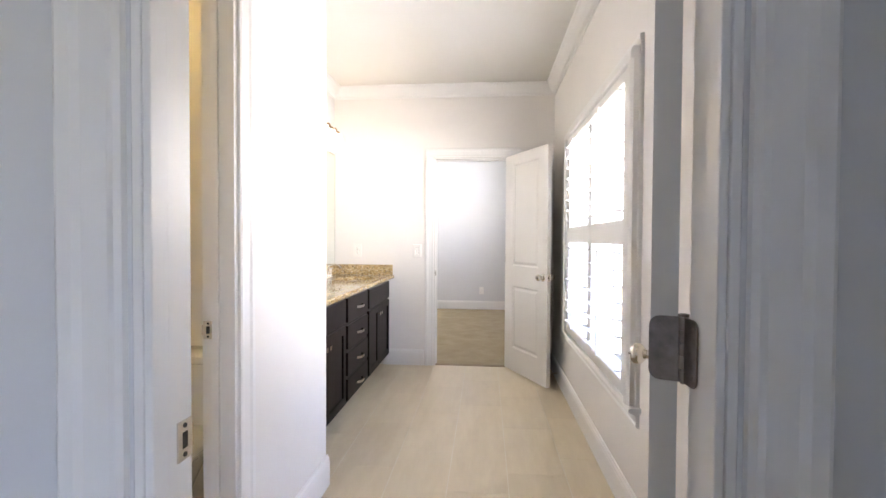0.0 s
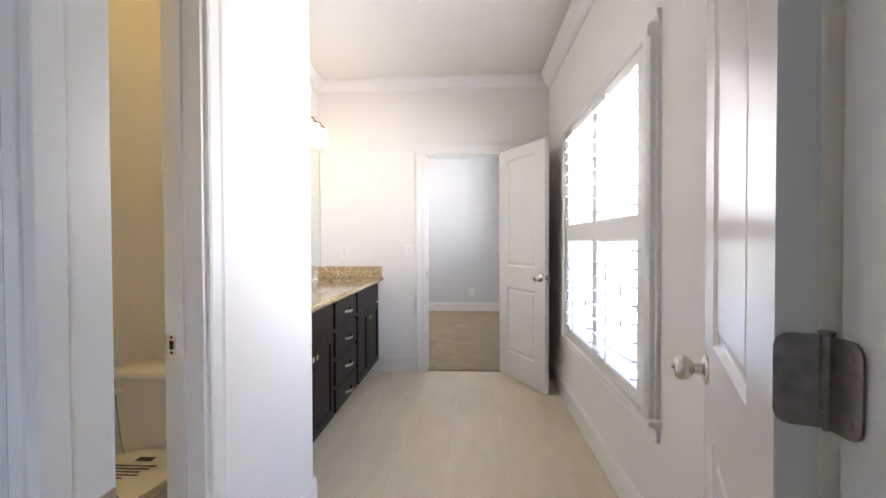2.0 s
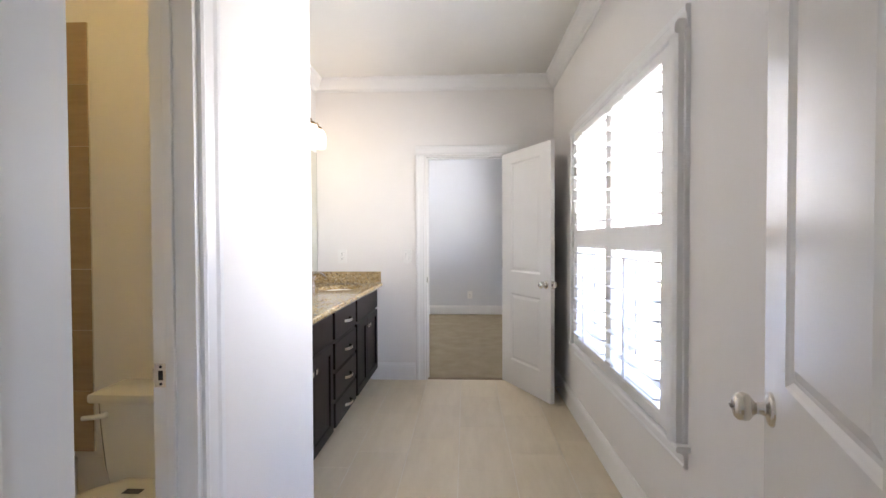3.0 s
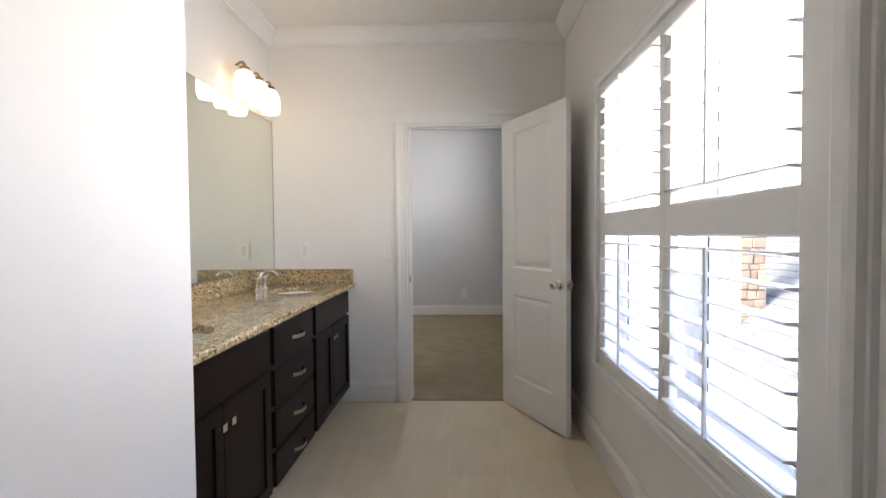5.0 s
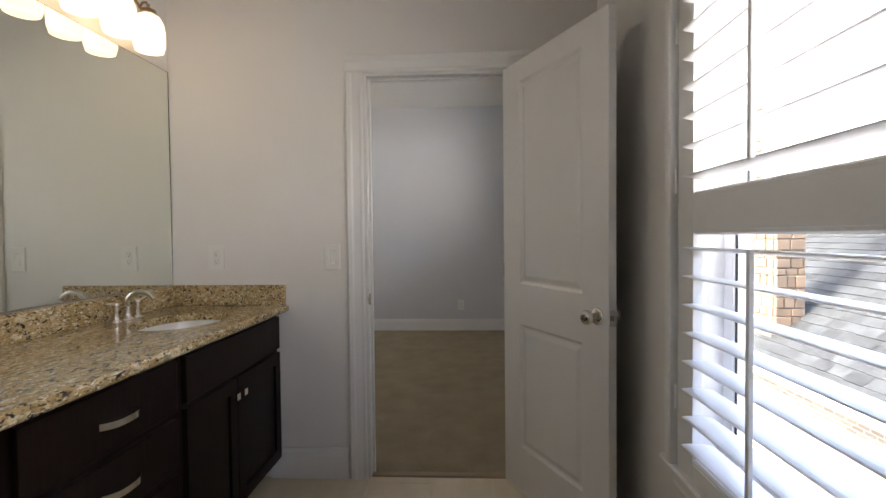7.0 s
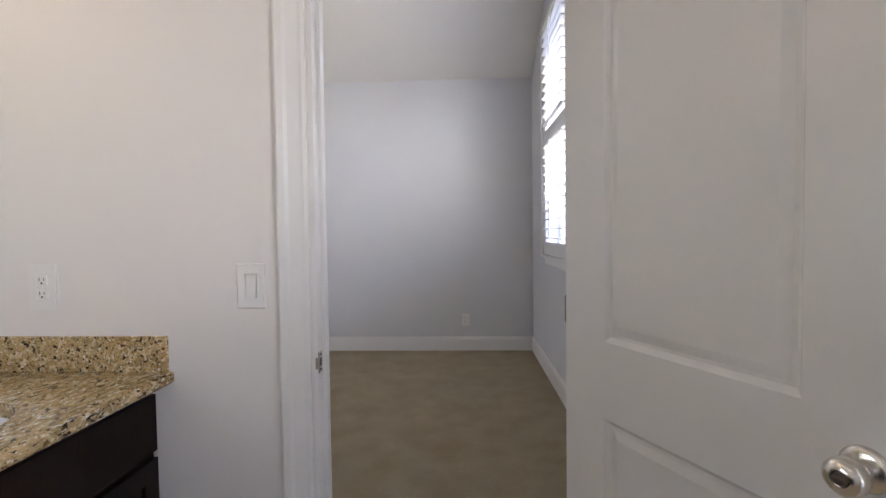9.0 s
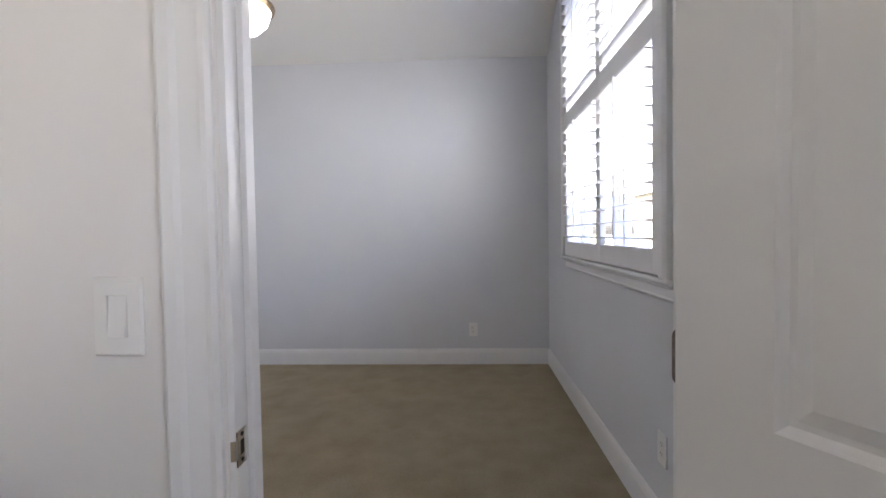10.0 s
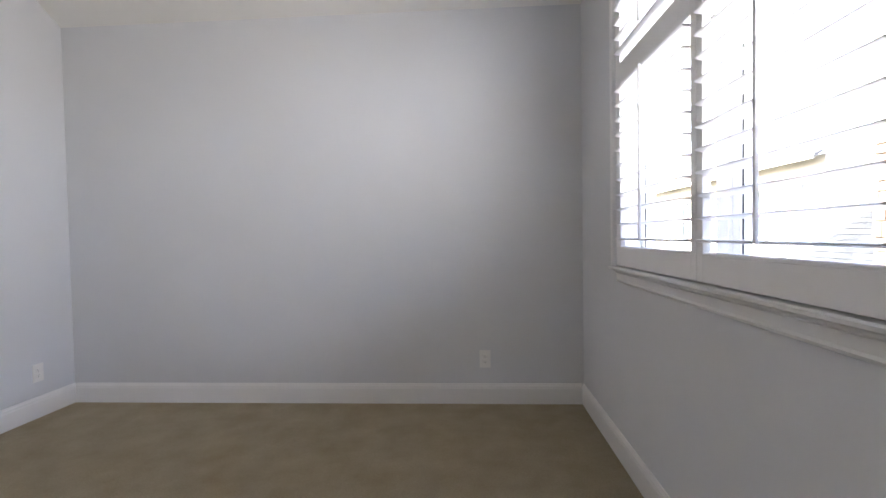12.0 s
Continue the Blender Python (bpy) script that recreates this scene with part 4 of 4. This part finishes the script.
SHINGLE_I = mat("shingle_tab", (0.024, 0.029, 0.033), 1.0, vary=0.15, scale=9, bump=0.5, bscale=150, spec=0.05)
_nt = SHINGLE_I.node_tree
_g = [n for n in _nt.nodes if n.type == "NEW_GEOMETRY"][0]
_b = _nt.nodes["Principled BSDF"]
_hsv, _mr = _nt.nodes.new("ShaderNodeHueSaturation"), _nt.nodes.new("ShaderNodeMapRange")
_mr.inputs[3].default_value, _mr.inputs[4].default_value = 0.75, 1.3
_nt.links.new(_g.outputs["Random Per Island"], _mr.inputs[0])
_nt.links.new(_mr.outputs[0], _hsv.inputs["Value"])
_nt.links.new(_b.inputs["Base Color"].links[0].from_socket, _hsv.inputs["Color"])
_nt.links.new(_hsv.outputs[0], _b.inputs["Base Color"])


def house_window(parent, x, y, z, w, h):
    win = part("window", bx(bmesh.new(), x - 0.05, x + 0.02, y - w / 2 - 0.09, y + w / 2 + 0.09, z - 0.09, z - 0.001), VINYL, parent, "white-framed window")
    bm = bmesh.new()
    wall_x(bm, x - 0.05, x + 0.02, y - w / 2 - 0.09, y + w / 2 + 0.09, z, z + h + 0.09, [(y - w / 2, y + w / 2, z, z + h)])
    for i in (1, 2):
        bx(bm, x - 0.02, x + 0.01, y - w / 2 + w * i / 3 - 0.015, y - w / 2 + w * i / 3 + 0.015, z, z + h)
    bx(bm, x - 0.022, x + 0.008, y - w / 2, y + w / 2, z + h / 2 - 0.02, z + h / 2 + 0.02)
    part("sash_bars", bm, VINYL, win)
    part("pane", B(x + 0.012, x + 0.018, y - w / 2, y + w / 2, z, z + h), PANE, win)


def neighbour_house():
    root = thing("neighbour_house", Matrix.Translation((0, 0, GZ)), "neighbouring house with grey shingle roofs and stone and brick walls", "house")
    zl = lambda z: z - GZ
    part("wall", B(6.0, 20, -6, 17.4, 0, zl(-1.2)), BRICK_W, root, "pale grey brick wall")
    up = math.degrees(math.atan2(3.6, 5.2))
    shingle_roof(root, Matrix.Translation((5.6, -6.5, zl(-1.35))) @ pose(0, 0, 0, 0, -up, 0), 9.6, 24.2, 40, 64)
    part("gutter", prof(bmesh.new(), [(5.52, zl(-1.41)), (5.64, zl(-1.41)), (5.64, zl(-1.29)), (5.50, zl(-1.29))], "y", -6.5, 17.7), VINYL, root, "white gutter")
    part("wall", B(9.0, 18, 17.8, 30, 0, zl(3.2)), SIDING, root, "pale siding wing")
    shingle_roof(root, Matrix.Translation((8.6, 17.7, zl(3.12))) @ pose(0, 0, 0, 0, -up, 0), 5.0, 12.4, 21, 33)
    for y in (18.9, 21.0, 23.4, 25.8):
        house_window(root, 8.98, y, zl(1.05), 1.25, 1.6)
    part("gutter", prof(bmesh.new(), [(8.52, zl(3.06)), (8.64, zl(3.06)), (8.64, zl(3.18)), (8.50, zl(3.18))], "y", 17.7, 30.2), VINYL, root, "white gutter")
    ch = part("chimney", B(6.3, 6.9, 12.3, 13.0, 0, zl(4.4)), MORTAR, root, "tan field stone chimney")
    rng = random.Random(8)
    z = zl(-1.5)
    while z < zl(4.3):
        hgt = rng.uniform(0.14, 0.26)
        y = 12.31
        while y < 12.95:
            wid = min(rng.uniform(0.18, 0.36), 12.99 - y)
            part("stone", B(6.27 - rng.random() * 0.03, 6.32, y, y + wid - 0.02, z, z + hgt - 0.02, bev=0.012), STONE, ch)
            y += wid
        x = 6.31
        while x < 6.85:
            wid = min(rng.uniform(0.16, 0.34), 6.89 - x)
            part("stone", B(x, x + wid - 0.02, 12.27 - rng.random() * 0.03, 12.32, z, z + hgt - 0.02, bev=0.012), STONE, ch)
            x += wid
        z += hgt


def brick_wall_material():
    m = mat("brick_wall", (0.30, 0.20, 0.16), 0.9, vary=0.1, scale=4)
    nt = m.node_tree
    b = nt.nodes["Principled BSDF"]
    geo = [n for n in nt.nodes if n.type == "NEW_GEOMETRY"][0]
    mp, br = nt.nodes.new("ShaderNodeMapping"), nt.nodes.new("ShaderNodeTexBrick")
    sep, add, com = nt.nodes.new("ShaderNodeSeparateXYZ"), nt.nodes.new("ShaderNodeMath"), nt.nodes.new("ShaderNodeCombineXYZ")
    nt.links.new(geo.outputs["Position"], sep.inputs[0])
    nt.links.new(sep.outputs[0], add.inputs[0])
    nt.links.new(sep.outputs[1], add.inputs[1])
    nt.links.new(add.outputs[0], com.inputs[0])
    nt.links.new(sep.outputs[2], com.inputs[1])
    nt.links.new(com.outputs[0], mp.inputs["Vector"])
    nt.links.new(mp.outputs[0], br.inputs["Vector"])
    for k, v in (("Scale", 1.0), ("Brick Width", 0.23), ("Row Height", 0.075), ("Mortar Size", 0.006)):
        br.inputs[k].default_value = v
    br.inputs["Color1"].default_value, br.inputs["Color2"].default_value = (0.16, 0.145, 0.135, 1), (0.10, 0.092, 0.088, 1)
    br.inputs["Mortar"].default_value = (0.34, 0.33, 0.31, 1)
    nt.links.new(br.outputs["Color"], b.inputs["Base Color"])
    return m


BRICK_W = brick_wall_material()
neighbour_house()

# ---------------------------------------------------------------- tiles
def tile_mesh(w, h, t, name, material):
    bm = B(-w / 2, w / 2, -h / 2, h / 2, -t, 0)
    bmesh.ops.bevel(bm, geom=[e for e in bm.edges if all(v.co.z > -1e-6 for v in e.verts)], offset=0.0004, segments=1, affect="EDGES")
    return mesh(name, bm, material)


TW, TL, TJ, TC = 0.308, 0.615, 0.004, 0.0012
_tiles = {}


def lay(parent, x0, x1, y0, y1):
    """Floor tiles in running bond, cut at the edges of the rectangle."""
    col = math.floor((x0 - 0.209) / TW)
    while 0.209 + col * TW < x1:
        a, b = max(x0, 0.209 + col * TW + TJ / 2), min(x1, 0.209 + (col + 1) * TW - TJ / 2)
        row = math.floor((y0 - 0.3) / TL) - 1
        while 0.3 + row * TL < y1 and b - a > 0.01:
            off = 0.3 + (row + (0.33 * (col % 3))) * TL
            c, d = max(y0, off + TC / 2), min(y1, off + TL - TC / 2)
            if d - c > 0.01:
                key = (round(b - a, 3), round(d - c, 3))
                if key not in _tiles:
                    _tiles[key] = tile_mesh(b - a, d - c, 0.0011, "tile", TILE)
                t = new("tile", _tiles[key])
                t.parent = parent
                t.location = ((a + b) / 2, (c + d) / 2, 0)
            row += 1
        col += 1


lay(floor, XW1, XR, YE0 + 0.042, YV)
lay(floor, -1.42, XR, YV, YB0 + 0.012)
lay(floor, -1.65, XW1, YE1, YW)

# shower wall tiles behind the tub, 2.17 m high
sw = setting("shower_surround", B(-2.397, -1.578, YW - 0.006, YW, 0.42, 2.165), GROUT, "tan shower wall tiles")
for i in range(7):
    z0, z1 = 0.422 + 0.249 * i, min(0.422 + 0.249 * (i + 1) - 0.002, 2.165)
    cuts = [-2.396, -2.188, -1.578] if i % 2 else [-2.396, -1.883, -1.578]
    for x0, x1 in zip(cuts, cuts[1:]):
        t = new("tile", mesh("tile", B(x0 + 0.001, x1 - 0.001, YW - 0.012, YW - 0.005, z0, z1), SHOWER))
        t.parent = sw
